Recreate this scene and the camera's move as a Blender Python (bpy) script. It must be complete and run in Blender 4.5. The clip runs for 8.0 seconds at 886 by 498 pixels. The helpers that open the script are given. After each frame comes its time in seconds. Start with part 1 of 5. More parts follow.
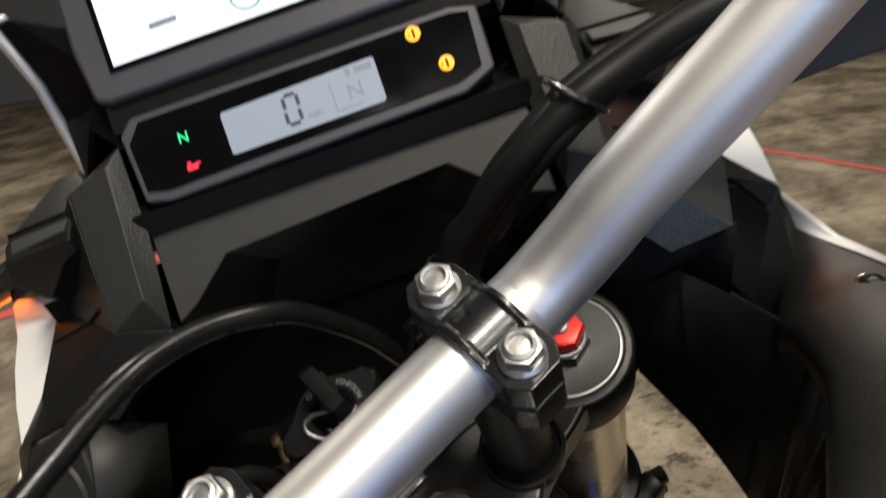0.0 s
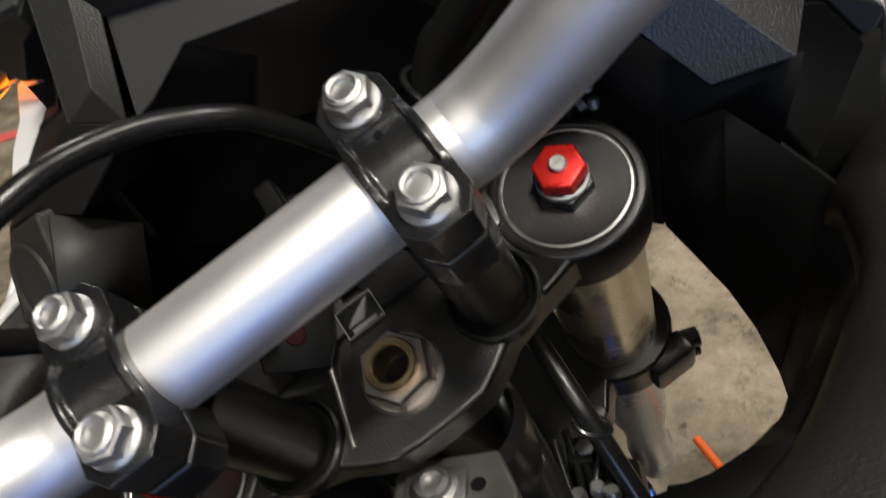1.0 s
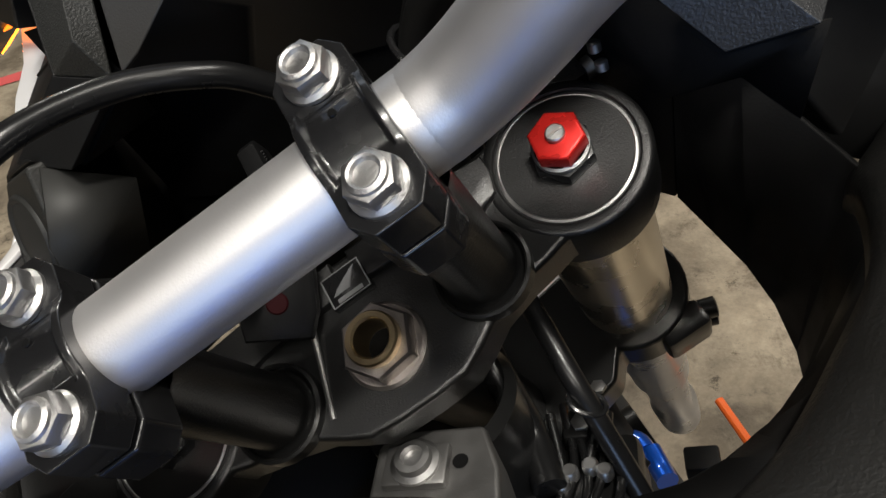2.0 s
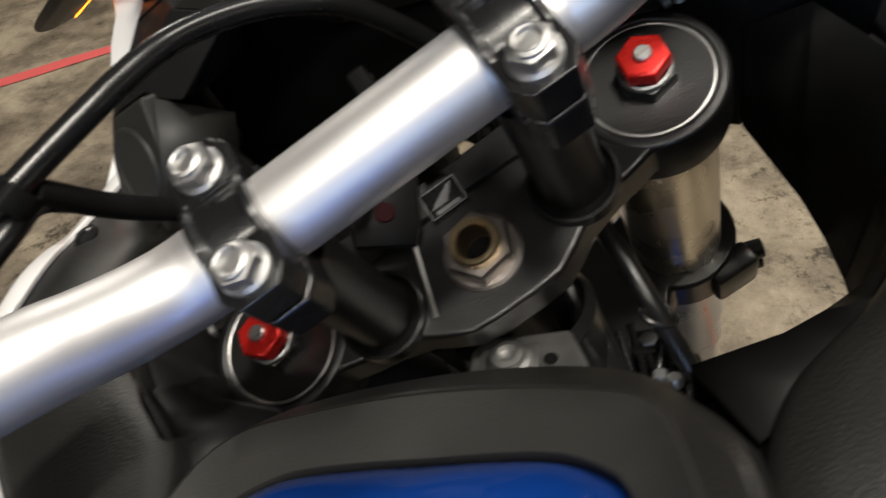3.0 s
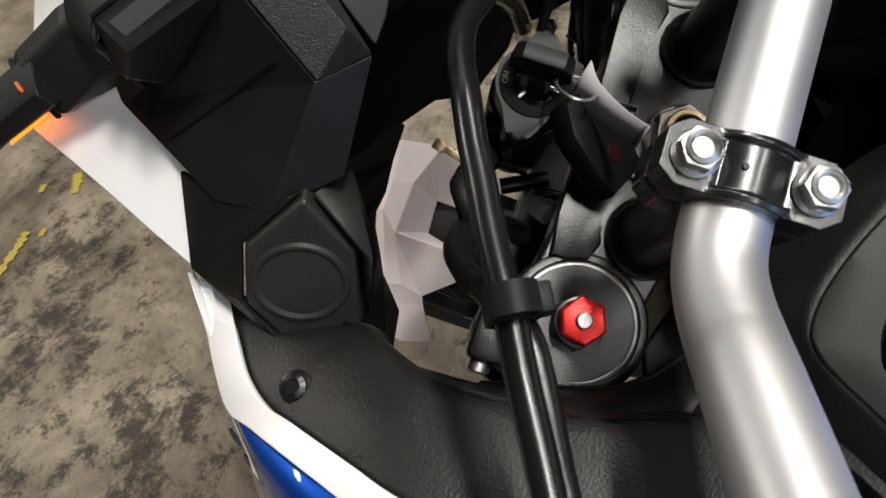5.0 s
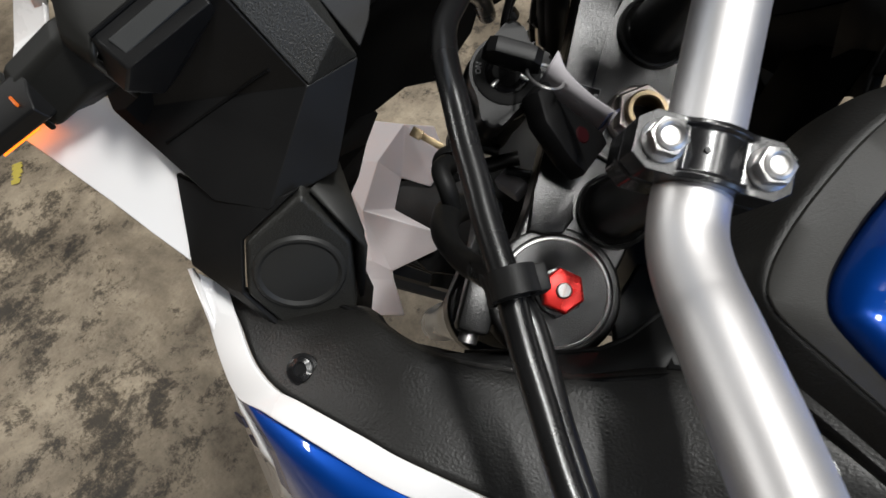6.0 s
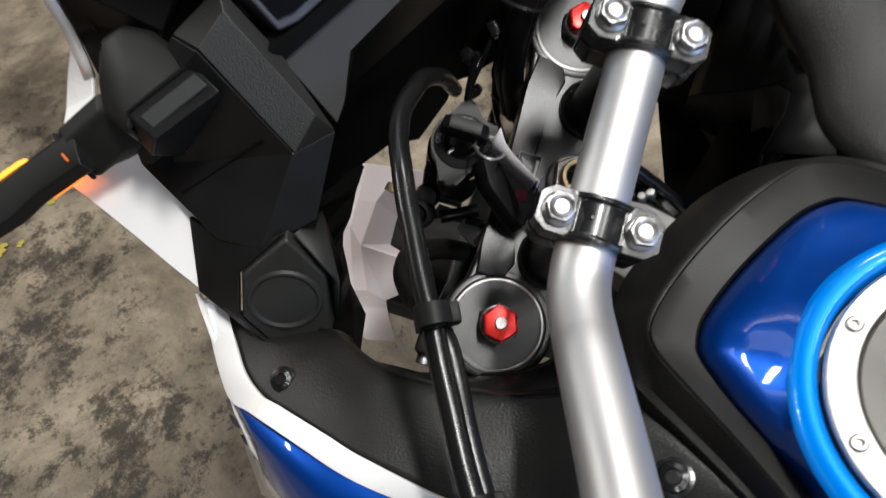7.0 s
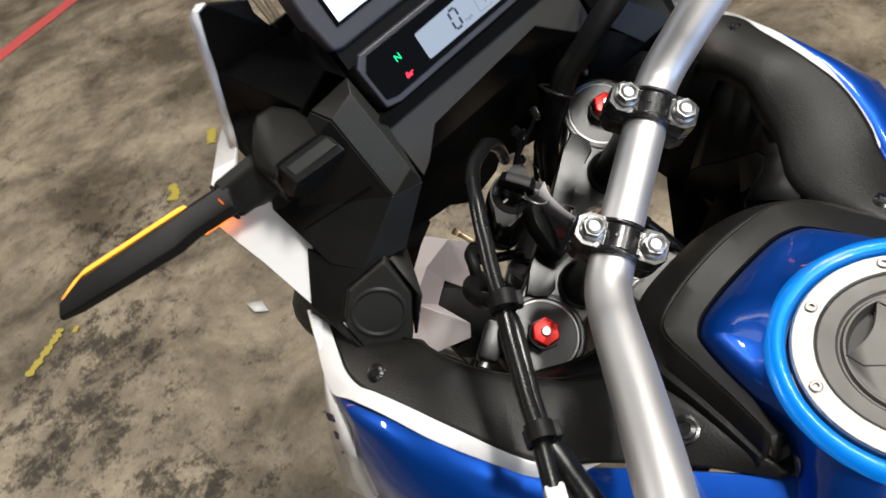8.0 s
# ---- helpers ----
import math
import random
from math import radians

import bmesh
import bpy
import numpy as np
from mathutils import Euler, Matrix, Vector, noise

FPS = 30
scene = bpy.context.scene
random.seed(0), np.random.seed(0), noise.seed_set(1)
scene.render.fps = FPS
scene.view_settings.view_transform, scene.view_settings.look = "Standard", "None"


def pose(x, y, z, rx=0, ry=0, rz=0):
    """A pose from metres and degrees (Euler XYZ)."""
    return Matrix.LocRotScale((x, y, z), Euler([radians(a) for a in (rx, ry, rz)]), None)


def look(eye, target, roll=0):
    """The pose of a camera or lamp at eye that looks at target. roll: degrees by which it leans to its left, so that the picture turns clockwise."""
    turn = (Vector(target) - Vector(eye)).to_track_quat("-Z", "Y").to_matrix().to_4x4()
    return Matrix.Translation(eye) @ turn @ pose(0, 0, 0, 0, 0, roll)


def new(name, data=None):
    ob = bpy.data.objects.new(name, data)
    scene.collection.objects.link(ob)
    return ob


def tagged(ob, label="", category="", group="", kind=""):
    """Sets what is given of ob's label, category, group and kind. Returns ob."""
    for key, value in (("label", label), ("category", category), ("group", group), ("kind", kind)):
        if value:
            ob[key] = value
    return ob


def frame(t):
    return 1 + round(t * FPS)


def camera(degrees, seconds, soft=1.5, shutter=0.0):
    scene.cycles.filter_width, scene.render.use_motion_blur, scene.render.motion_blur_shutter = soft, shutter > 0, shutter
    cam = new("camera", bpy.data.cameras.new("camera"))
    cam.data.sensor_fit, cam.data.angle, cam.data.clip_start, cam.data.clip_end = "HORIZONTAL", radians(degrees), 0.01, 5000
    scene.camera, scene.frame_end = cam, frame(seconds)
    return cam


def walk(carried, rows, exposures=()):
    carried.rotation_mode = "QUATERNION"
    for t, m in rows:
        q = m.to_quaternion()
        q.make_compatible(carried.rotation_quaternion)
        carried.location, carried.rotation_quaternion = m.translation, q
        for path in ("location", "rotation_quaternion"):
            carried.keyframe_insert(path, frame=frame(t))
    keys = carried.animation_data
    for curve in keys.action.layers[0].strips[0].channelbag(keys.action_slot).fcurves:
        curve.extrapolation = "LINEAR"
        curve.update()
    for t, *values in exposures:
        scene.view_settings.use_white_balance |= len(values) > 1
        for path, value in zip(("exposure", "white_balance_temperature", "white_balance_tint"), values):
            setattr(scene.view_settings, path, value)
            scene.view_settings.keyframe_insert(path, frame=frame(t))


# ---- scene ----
cam = camera(62.6, 8.0, 1.5, 0.5)
PATH = [
    (0, (-0.016, -0.221, 1.251), (0.236, 1.589, 0.438), -8.2),
    (0.5, (0.017, -0.199, 1.232), (0.029, 1.533, 0.232), -8.5),
    (1, (0.043, -0.186, 1.224), (-0.1, 1.41, 0.027), -9.2),
    (1.2, (0.054, -0.179, 1.222), (-0.136, 1.363, -0.036), -9.7),
    (2.3, (0.064, -0.167, 1.225), (-0.224, 1.312, -0.09), -10.8),
    (2.5, (0.06, -0.174, 1.226), (-0.23, 1.307, -0.086), -10.7),
    (3, (0.028, -0.212, 1.218), (-0.252, 1.277, -0.089), -10.8),
    (3.5, (-0.05, -0.221, 1.235), (-0.233, 1.239, -0.119), -12.0),
    (4, (-0.144, -0.186, 1.246), (0.105, 1.181, -0.192), -12.9),
    (4.5, (-0.179, -0.153, 1.261), (0.286, 1.053, -0.265), -15.2),
    (4.7, (-0.193, -0.138, 1.267), (0.35, 1.011, -0.277), -15.5),
    (5.8, (-0.224, -0.116, 1.288), (0.441, 0.824, -0.348), -15.2),
    (6, (-0.224, -0.121, 1.298), (0.436, 0.806, -0.347), -14.9),
    (6.5, (-0.226, -0.143, 1.323), (0.44, 0.792, -0.315), -14.6),
    (7, (-0.222, -0.177, 1.355), (0.449, 0.834, -0.235), -14.4),
    (7.5, (-0.257, -0.216, 1.39), (0.456, 0.907, -0.104), -13.6),
    (8, (-0.318, -0.246, 1.417), (0.496, 0.937, 0.025), -13.5),
]
walk(cam, [(t, look(eye, target, roll)) for t, eye, target, roll in PATH], [(0.0, -0.66, 6550, 10), (0.5, -0.56, 6450, 10), (1.0, -0.56, 6300, 10), (2.5, -0.54, 6200, 10), (3.0, -0.55, 6350, 10), (3.5, -0.62, 6500, 10), (4.0, -0.82, 6400, 10), (4.5, -0.64, 6250, 10), (6.0, -0.58, 5850, 10), (7.0, -0.56, 5850, 10), (8.0, -0.45, 6050, 10)])

# ---- light: a workshop under ceiling lamps ----
world = bpy.data.worlds.new("dim_room")
world.use_nodes = True
world.node_tree.nodes["Background"].inputs[0].default_value = (0.9, 0.93, 1.0, 1)
world.node_tree.nodes["Background"].inputs[1].default_value = 0.01
scene.world = world

# ---- materials ----
def material(name, colour, rough=0.5, metal=0.0, grain=0.0, grain_size=900.0, stain=0.0, stain_size=30.0, coat=0.0, wear=0.08, spec=0.5, depth=0.0006):
    """A procedural surface: base colour with broad stains, roughness that varies, and fine relief."""
    m = bpy.data.materials.new(name)
    m.use_nodes = True
    nt = m.node_tree
    b = nt.nodes["Principled BSDF"]
    b.inputs["Base Color"].default_value = (*colour, 1)
    b.inputs["Metallic"].default_value = metal
    b.inputs["Roughness"].default_value = rough
    b.inputs["Coat Weight"].default_value = coat
    b.inputs["Specular IOR Level"].default_value = spec
    b.inputs["Coat Roughness"].default_value = 0.04
    tc = nt.nodes.new("ShaderNodeTexCoord")
    big = nt.nodes.new("ShaderNodeTexNoise")
    big.inputs["Scale"].default_value, big.inputs["Detail"].default_value = stain_size, 6
    nt.links.new(tc.outputs["Object"], big.inputs["Vector"])
    rr = nt.nodes.new("ShaderNodeMapRange")
    rr.inputs["From Min"].default_value, rr.inputs["From Max"].default_value = 0.3, 0.7
    rr.inputs["To Min"].default_value, rr.inputs["To Max"].default_value = max(0.02, rough - wear), min(1, rough + wear)
    nt.links.new(big.outputs["Fac"], rr.inputs["Value"])
    nt.links.new(rr.outputs["Result"], b.inputs["Roughness"])
    if stain:
        ramp = nt.nodes.new("ShaderNodeMix")
        ramp.data_type = "RGBA"
        ramp.inputs["A"].default_value = (*colour, 1)
        ramp.inputs["B"].default_value = (*[min(1, c * (1 + stain) + stain * 0.02) for c in colour], 1)
        nt.links.new(big.outputs["Fac"], ramp.inputs["Factor"])
        nt.links.new(ramp.outputs["Result"], b.inputs["Base Color"])
    if grain:
        fine = nt.nodes.new("ShaderNodeTexNoise")
        fine.inputs["Scale"].default_value, fine.inputs["Detail"].default_value = grain_size, 3
        nt.links.new(tc.outputs["Object"], fine.inputs["Vector"])
        bump = nt.nodes.new("ShaderNodeBump")
        bump.inputs["Strength"].default_value, bump.inputs["Distance"].default_value = grain, depth
        nt.links.new(fine.outputs["Fac"], bump.inputs["Height"])
        nt.links.new(bump.outputs["Normal"], b.inputs["Normal"])
    return m


def glowing(name, colour, strength):
    m = bpy.data.materials.new(name)
    m.use_nodes = True
    b = m.node_tree.nodes["Principled BSDF"]
    b.inputs["Base Color"].default_value = (*[c * 0.12 for c in colour], 1)
    b.inputs["Emission Color"].default_value = (*colour, 1)
    b.inputs["Emission Strength"].default_value = strength
    return m


M_BAR = material("satin_aluminium", (0.64, 0.625, 0.625), 0.50, 0.95, 0.10, 1500, 0.05, 18, wear=0.05)
M_BLACKGLOSS = material("black_enamel", (0.006, 0.006, 0.0065), 0.26, 0.0, 0.06, 500, 0.2, 60, coat=0.20)
M_BLACKMETAL = material("black_painted_casting", (0.0035, 0.0035, 0.0035), 0.31, 0.0, 0.10, 900, 0.25, 40, wear=0.03, spec=0.3, coat=0.05)
M_CAPFACE = material("black_anodised_cap", (0.011, 0.0105, 0.010), 0.48, 0.95, 0.0, 900, 0.2, 60, wear=0.02)
M_CLAMP = material("satin_black_clamp", (0.058, 0.058, 0.058), 0.34, 0.92, 0.30, 1300, 0.1, 60, wear=0.02)
M_PLASTIC = material("black_textured_plastic", (0.0062, 0.0060, 0.0054), 0.42, 0.0, 0.5, 800, 0.25, 25, wear=0.05, spec=0.42)
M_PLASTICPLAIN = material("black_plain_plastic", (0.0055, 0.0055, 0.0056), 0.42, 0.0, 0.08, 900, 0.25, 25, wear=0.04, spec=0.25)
M_STALK = material("moulded_rubber", (0.0066, 0.0066, 0.0056), 0.50, 0.0, 0.06, 900, 0.15, 25, wear=0.03, spec=0.24)
M_PANE = material("grey_inset_plastic", (0.026, 0.027, 0.027), 0.45, 0.0, 0.1, 1300, 0.1, 40, wear=0.03, spec=0.4)
M_GREYPLASTIC = material("charcoal_plastic", (0.024, 0.0235, 0.023), 0.5, 0.0, 0.2, 1300, 0.15, 25, wear=0.04, spec=0.3)
M_BORDER = material("tank_border_plastic", (0.0150, 0.0145, 0.0130), 0.50, 0.0, 0.25, 1300, 0.15, 25, wear=0.04, spec=0.3)
# right knuckle only: lighter, bluer and shinier, for the cool light on it
M_WING = material("grained_plastic_cool_lit", (0.012, 0.0125, 0.0135), 0.40, 0.0, 0.45, 900, 0.2, 25, wear=0.03, spec=0.7, depth=0.0006)
M_SOFT = material("dull_black_rubber", (0.0038, 0.0038, 0.0038), 0.5, 0.0, 0.1, 700, 0.25, 40, wear=0.04, spec=0.18)
M_GRAIN = material("coarse_grained_plastic", (0.0170, 0.0170, 0.0155), 0.42, 0.0, 0.6, 1200, 0.2, 25, wear=0.03, spec=0.36, depth=0.0008)
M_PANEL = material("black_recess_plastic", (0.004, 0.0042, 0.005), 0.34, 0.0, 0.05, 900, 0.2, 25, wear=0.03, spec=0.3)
M_HOSE = material("black_hose", (0.004, 0.004, 0.0042), 0.28, 0.0, 0.04, 600, 0.2, 40, wear=0.02, spec=0.45)
M_STEEL = material("zinc_plated_steel", (0.45, 0.445, 0.44), 0.40, 1.0, 0.25, 1400, 0.1, 120)
M_BRASS = material("yellow_zinc_steel", (0.42, 0.33, 0.2), 0.35, 1.0, 0.2, 1500, 0.2, 120)
M_NUT = material("weathered_nut_steel", (0.34, 0.31, 0.29), 0.38, 1.0, 0.3, 1200, 0.3, 150)
M_RED = material("red_anodised_aluminium", (0.62, 0.02, 0.015), 0.3, 0.55, 0.1, 1200, 0.1, 90)
M_WHITE = material("white_gloss_plastic", (0.78, 0.77, 0.77), 0.25, 0.0, 0.02, 500, 0.03, 12, coat=0.6)
M_BLUE = material("deep_blue_metallic_paint", (0.0030, 0.072, 0.45), 0.40, 0.72, 0.03, 2500, 0.1, 12, coat=1.0)
M_LIGHTBLUE = material("bright_blue_gloss_paint", (0.006, 0.19, 0.72), 0.42, 0.25, 0.03, 2500, 0.05, 12, coat=0.5, spec=0.15)
M_CAPRING = material("brushed_cap_ring", (0.36, 0.35, 0.34), 0.44, 1.0, 0.3, 1500, 0.1, 60)
M_CAPGREY = material("graphite_cap", (0.090, 0.086, 0.081), 0.45, 0.6, 0.12, 1200, 0.1, 60)
M_CAPDARK = material("dark_graphite", (0.035, 0.034, 0.033), 0.45, 0.5, 0.2, 1200, 0.1, 60)
M_FORK = material("fork_tube_aluminium", (0.66, 0.61, 0.52), 0.30, 1.0, 0.05, 900, 0.1, 30)
# for inner cowl parts, and for gaps and hollows that lie in shade
M_VOID = material("black_cowl_and_shade", (0.0022, 0.0022, 0.0023), 0.6, 0.0, 0.2, 700, 0.2, 30, spec=0.1)
M_GLASSBLACK = material("dark_display_lens", (0.003, 0.003, 0.0034), 0.08, 0.0, spec=0.25)
M_FRAME = material("grey_display_bezel", (0.040, 0.040, 0.049), 0.4, 0.0, 0.15, 1300, 0.1, 40, wear=0.03, spec=0.4)
M_SLATE = material("slate_decal", (0.035, 0.04, 0.06), 0.3, 0.0, 0.05, 900, 0.1, 30, coat=0.5)
M_MATT = material("matt_black_plastic", (0.004, 0.004, 0.0041), 0.75, 0.0, 0.1, 900, 0.2, 40, wear=0.03, spec=0.12)
M_IGN = material("moulded_switch_plastic", (0.0030, 0.0030, 0.0032), 0.42, 0.0, 0.10, 900, 0.2, 40, wear=0.03, spec=0.16)
M_IRON = material("dull_grey_steel", (0.22, 0.215, 0.21), 0.40, 0.9, 0.15, 1200, 0.3, 90, wear=0.06)
M_LOWER = material("silver_fork_slider", (0.62, 0.64, 0.68), 0.32, 0.9, 0.05, 900, 0.1, 30)
M_ORANGE = material("orange_plastic", (0.75, 0.12, 0.01), 0.4, 0.0, 0.05, 600, 0.1, 30)
M_MUD = material("pale_mudguard_plastic", (0.86, 0.80, 0.81), 0.36, 0.0, 0.03, 600, 0.03, 12, spec=0.45)
M_CHEEK = material("smooth_grey_plastic", (0.020, 0.020, 0.019), 0.5, 0.0, 0.05, 900, 0.1, 40, wear=0.03, spec=0.3)
M_LCD = glowing("backlit_lcd", (0.52, 0.6, 0.72), 0.80)
M_TFT = glowing("lit_screen", (0.86, 0.93, 1.0), 1.9)
M_INK = material("lcd_ink", (0.03, 0.03, 0.06), 0.5)
M_INKPALE = material("faint_lcd_ink", (0.2, 0.22, 0.28), 0.5)
M_GREEN = glowing("green_lamp", (0.02, 0.9, 0.3), 2.2)
M_REDLAMP = glowing("red_lamp", (1.0, 0.02, 0.06), 2.5)
M_AMBER = glowing("amber_lamp", (1.0, 0.42, 0.02), 3.0)
M_INDICATOR = glowing("amber_indicator", (1.0, 0.36, 0.022), 4.2)
M_TAG = material("grey_paper_tag", (0.42, 0.40, 0.42), 0.55, 0.0, 0.1, 600, 0.1, 40)
M_GREYPRINT = material("grey_print", (0.15, 0.15, 0.155), 0.5)
M_CLEAR = bpy.data.materials.new("clear_screen")
M_CLEAR.use_nodes = True
_g = M_CLEAR.node_tree.nodes["Principled BSDF"]
_g.inputs["Transmission Weight"].default_value, _g.inputs["Roughness"].default_value, _g.inputs["IOR"].default_value = 1.0, 0.03, 1.45
M_YELLOW = material("yellow_floor_paint", (0.42, 0.34, 0.05), 0.7, 0.0, 0.3, 300, 0.3, 90)
M_REDTAPE = material("red_floor_tape", (0.66, 0.11, 0.105), 0.5, 0.0, 0.1, 300, 0.3, 20)
M_PAPER = material("white_paper", (0.75, 0.75, 0.73), 0.7)
M_WALL = material("painted_wall", (0.16, 0.155, 0.145), 0.8, 0.0, 0.1, 60, 0.1, 1.5)
M_CEIL = material("grey_ceiling", (0.10, 0.10, 0.10), 0.85, 0.0, 0.1, 60, 0.05, 1.5)
M_TYRE = material("tyre_rubber", (0.02, 0.02, 0.02), 0.7, 0.0, 0.4, 300, 0.2, 30)


def concrete():
    """Old brown-grey concrete: broad tone, mottling, dark oil blotches with ragged edges, fine grit."""
    m = bpy.data.materials.new("stained_concrete")
    m.use_nodes = True
    nt = m.node_tree
    b = nt.nodes["Principled BSDF"]
    tc = nt.nodes.new("ShaderNodeTexCoord")

    def noise_at(scale, detail, rough=0.6, warp=0.0):
        n = nt.nodes.new("ShaderNodeTexNoise")
        n.inputs["Scale"].default_value, n.inputs["Detail"].default_value = scale, detail
        n.inputs["Roughness"].default_value, n.inputs["Distortion"].default_value = rough, warp
        nt.links.new(tc.outputs["Object"], n.inputs["Vector"])
        return n.outputs["Fac"]

    def ramp(fac, stops):
        r = nt.nodes.new("ShaderNodeValToRGB")
        r.color_ramp.elements[0].position, r.color_ramp.elements[0].color = stops[0][0], (*stops[0][1], 1)
        r.color_ramp.elements[1].position, r.color_ramp.elements[1].color = stops[-1][0], (*stops[-1][1], 1)
        for p, c in stops[1:-1]:
            e = r.color_ramp.elements.new(p)
            e.color = (*c, 1)
        nt.links.new(fac, r.inputs["Fac"])
        return r.outputs["Color"]

    def mix(kind, fac, a, c):
        x = nt.nodes.new("ShaderNodeMix")
        x.data_type, x.blend_type = "RGBA", kind
        x.inputs["Factor"].default_value = fac
        nt.links.new(a, x.inputs["A"])
        nt.links.new(c, x.inputs["B"])
        return x.outputs["Result"]

    base = ramp(noise_at(2.6, 12, 0.66, 0.3), [(0.38, (0.115, 0.090, 0.060)), (0.5, (0.26, 0.212, 0.15)), (0.62, (0.45, 0.375, 0.272))])
    mott = ramp(noise_at(8, 12, 0.80, 0.2), [(0.36, (0.38, 0.36, 0.33)), (0.47, (0.90, 0.90, 0.90)), (0.8, (1.2, 1.19, 1.15))])
    # oil patches where machines have stood: ragged islands round a few centres
    spread = noise_at(11.0, 15, 0.84, 0.15)
    total = None
    for x, y, r in ((-0.50, 1.27, 0.42), (-0.44, 0.84, 0.36), (-0.30, 1.45, 0.30), (-0.76, 0.95, 0.30), (-0.05, 1.83, 0.35), (-1.2, 1.3, 0.5), (0.9, 1.2, 0.5)):
        dist = nt.nodes.new("ShaderNodeVectorMath")
        dist.operation = "DISTANCE"
        dist.inputs[1].default_value = (x, y, 0)
        nt.links.new(tc.outputs["Object"], dist.inputs[0])
        fall = nt.nodes.new("ShaderNodeMapRange")
        fall.inputs["From Min"].default_value, fall.inputs["From Max"].default_value = 0.0, r
        fall.inputs["To Min"].default_value, fall.inputs["To Max"].default_value = 0.13, 0.0
        nt.links.new(dist.outputs["Value"], fall.inputs["Value"])
        if total is None:
            total = fall.outputs["Result"]
        else:
            top = nt.nodes.new("ShaderNodeMath")
            top.operation = "MAXIMUM"
            nt.links.new(total, top.inputs[0])
            nt.links.new(fall.outputs["Result"], top.inputs[1])
            total = top.outputs[0]
    less = nt.nodes.new("ShaderNodeMath")
    less.operation = "SUBTRACT"
    nt.links.new(spread, less.inputs[0])
    nt.links.new(total, less.inputs[1])
    blot = ramp(less.outputs[0], [(0.335, (0.06, 0.055, 0.05)), (0.385, (0.34, 0.32, 0.29)), (0.43, (1, 1, 1))])
    grit = ramp(noise_at(130, 4, 0.7), [(0.3, (0.72, 0.72, 0.72)), (0.6, (1, 1, 1))])
    col = mix("MULTIPLY", 0.9, base, mott)
    col = mix("MULTIPLY", 0.9, col, blot)
    col = mix("MULTIPLY", 0.6, col, grit)
    nt.links.new(col, b.inputs["Base Color"])
    r = nt.nodes.new("ShaderNodeMapRange")
    r.inputs["To Min"].default_value, r.inputs["To Max"].default_value = 0.45, 0.8
    nt.links.new(noise_at(4, 6), r.inputs["Value"])
    nt.links.new(r.outputs["Result"], b.inputs["Roughness"])
    bump = nt.nodes.new("ShaderNodeBump")
    bump.inputs["Strength"].default_value, bump.inputs["Distance"].default_value = 0.25, 0.004
    nt.links.new(noise_at(60, 8, 0.7), bump.inputs["Height"])
    nt.links.new(bump.outputs["Normal"], b.inputs["Normal"])
    return m


# ---- mesh helpers ----
def obj(name, bm, mat, parent=None, label="", m=None, angle=35, bevel=0.0, thick=0.0, segments=2):
    me = bpy.data.meshes.new(name)
    bmesh.ops.recalc_face_normals(bm, faces=bm.faces)
    bm.to_mesh(me)
    bm.free()
    me.materials.append(mat)
    for p in me.polygons:
        p.use_smooth = True
    me.set_sharp_from_angle(angle=radians(angle))
    ob = new(name, me)
    if parent is not None:
        ob.parent = parent
    if m is not None:
        ob.matrix_local = m
    if thick:
        s = ob.modifiers.new("thickness", "SOLIDIFY")
        s.thickness, s.offset = thick, -1
    if bevel:
        v = ob.modifiers.new("edge", "BEVEL")
        v.width, v.segments, v.limit_method, v.angle_limit, v.harden_normals = bevel, segments, "ANGLE", radians(30), True
    if label:
        ob["label"] = label
    return ob


part = obj


def add(bm, other, m=None):
    """Joins the mesh other into bm, moved by m."""
    if m is not None:
        bmesh.ops.transform(other, matrix=m, verts=other.verts)
    me = bpy.data.meshes.new("tmp")
    other.to_mesh(me)
    other.free()
    bm.from_mesh(me)
    bpy.data.meshes.remove(me)
    return bm


def box(sx, sy, sz, at=(0, 0, 0), bevel=0.0, segments=2):
    bm = bmesh.new()
    bmesh.ops.create_cube(bm, size=1)
    bmesh.ops.scale(bm, vec=(sx, sy, sz), verts=bm.verts)
    if bevel:
        bmesh.ops.bevel(bm, geom=bm.edges[:], offset=bevel, segments=segments, profile=0.5, affect="EDGES")
    bmesh.ops.translate(bm, vec=at, verts=bm.verts)
    return bm


def lathe(profile, seg=40, at=(0, 0, 0)):
    """A turned body from (radius, z) pairs, closed at both ends where the radius is 0."""
    bm = bmesh.new()
    rings = []
    for r, z in profile:
        if r < 1e-6:
            rings.append([bm.verts.new((at[0], at[1], at[2] + z))])
        else:
            rings.append([bm.verts.new((at[0] + r * math.cos(2 * math.pi * k / seg), at[1] + r * math.sin(2 * math.pi * k / seg), at[2] + z)) for k in range(seg)])
    for a, b in zip(rings, rings[1:]):
        for k in range(seg):
            q = [a[k % len(a)], a[(k + 1) % len(a)], b[(k + 1) % len(b)], b[k % len(b)]]
            u = []
            for v in q:
                if v not in u:
                    u.append(v)
            if len(u) > 2:
                bm.faces.new(u)
    return bm


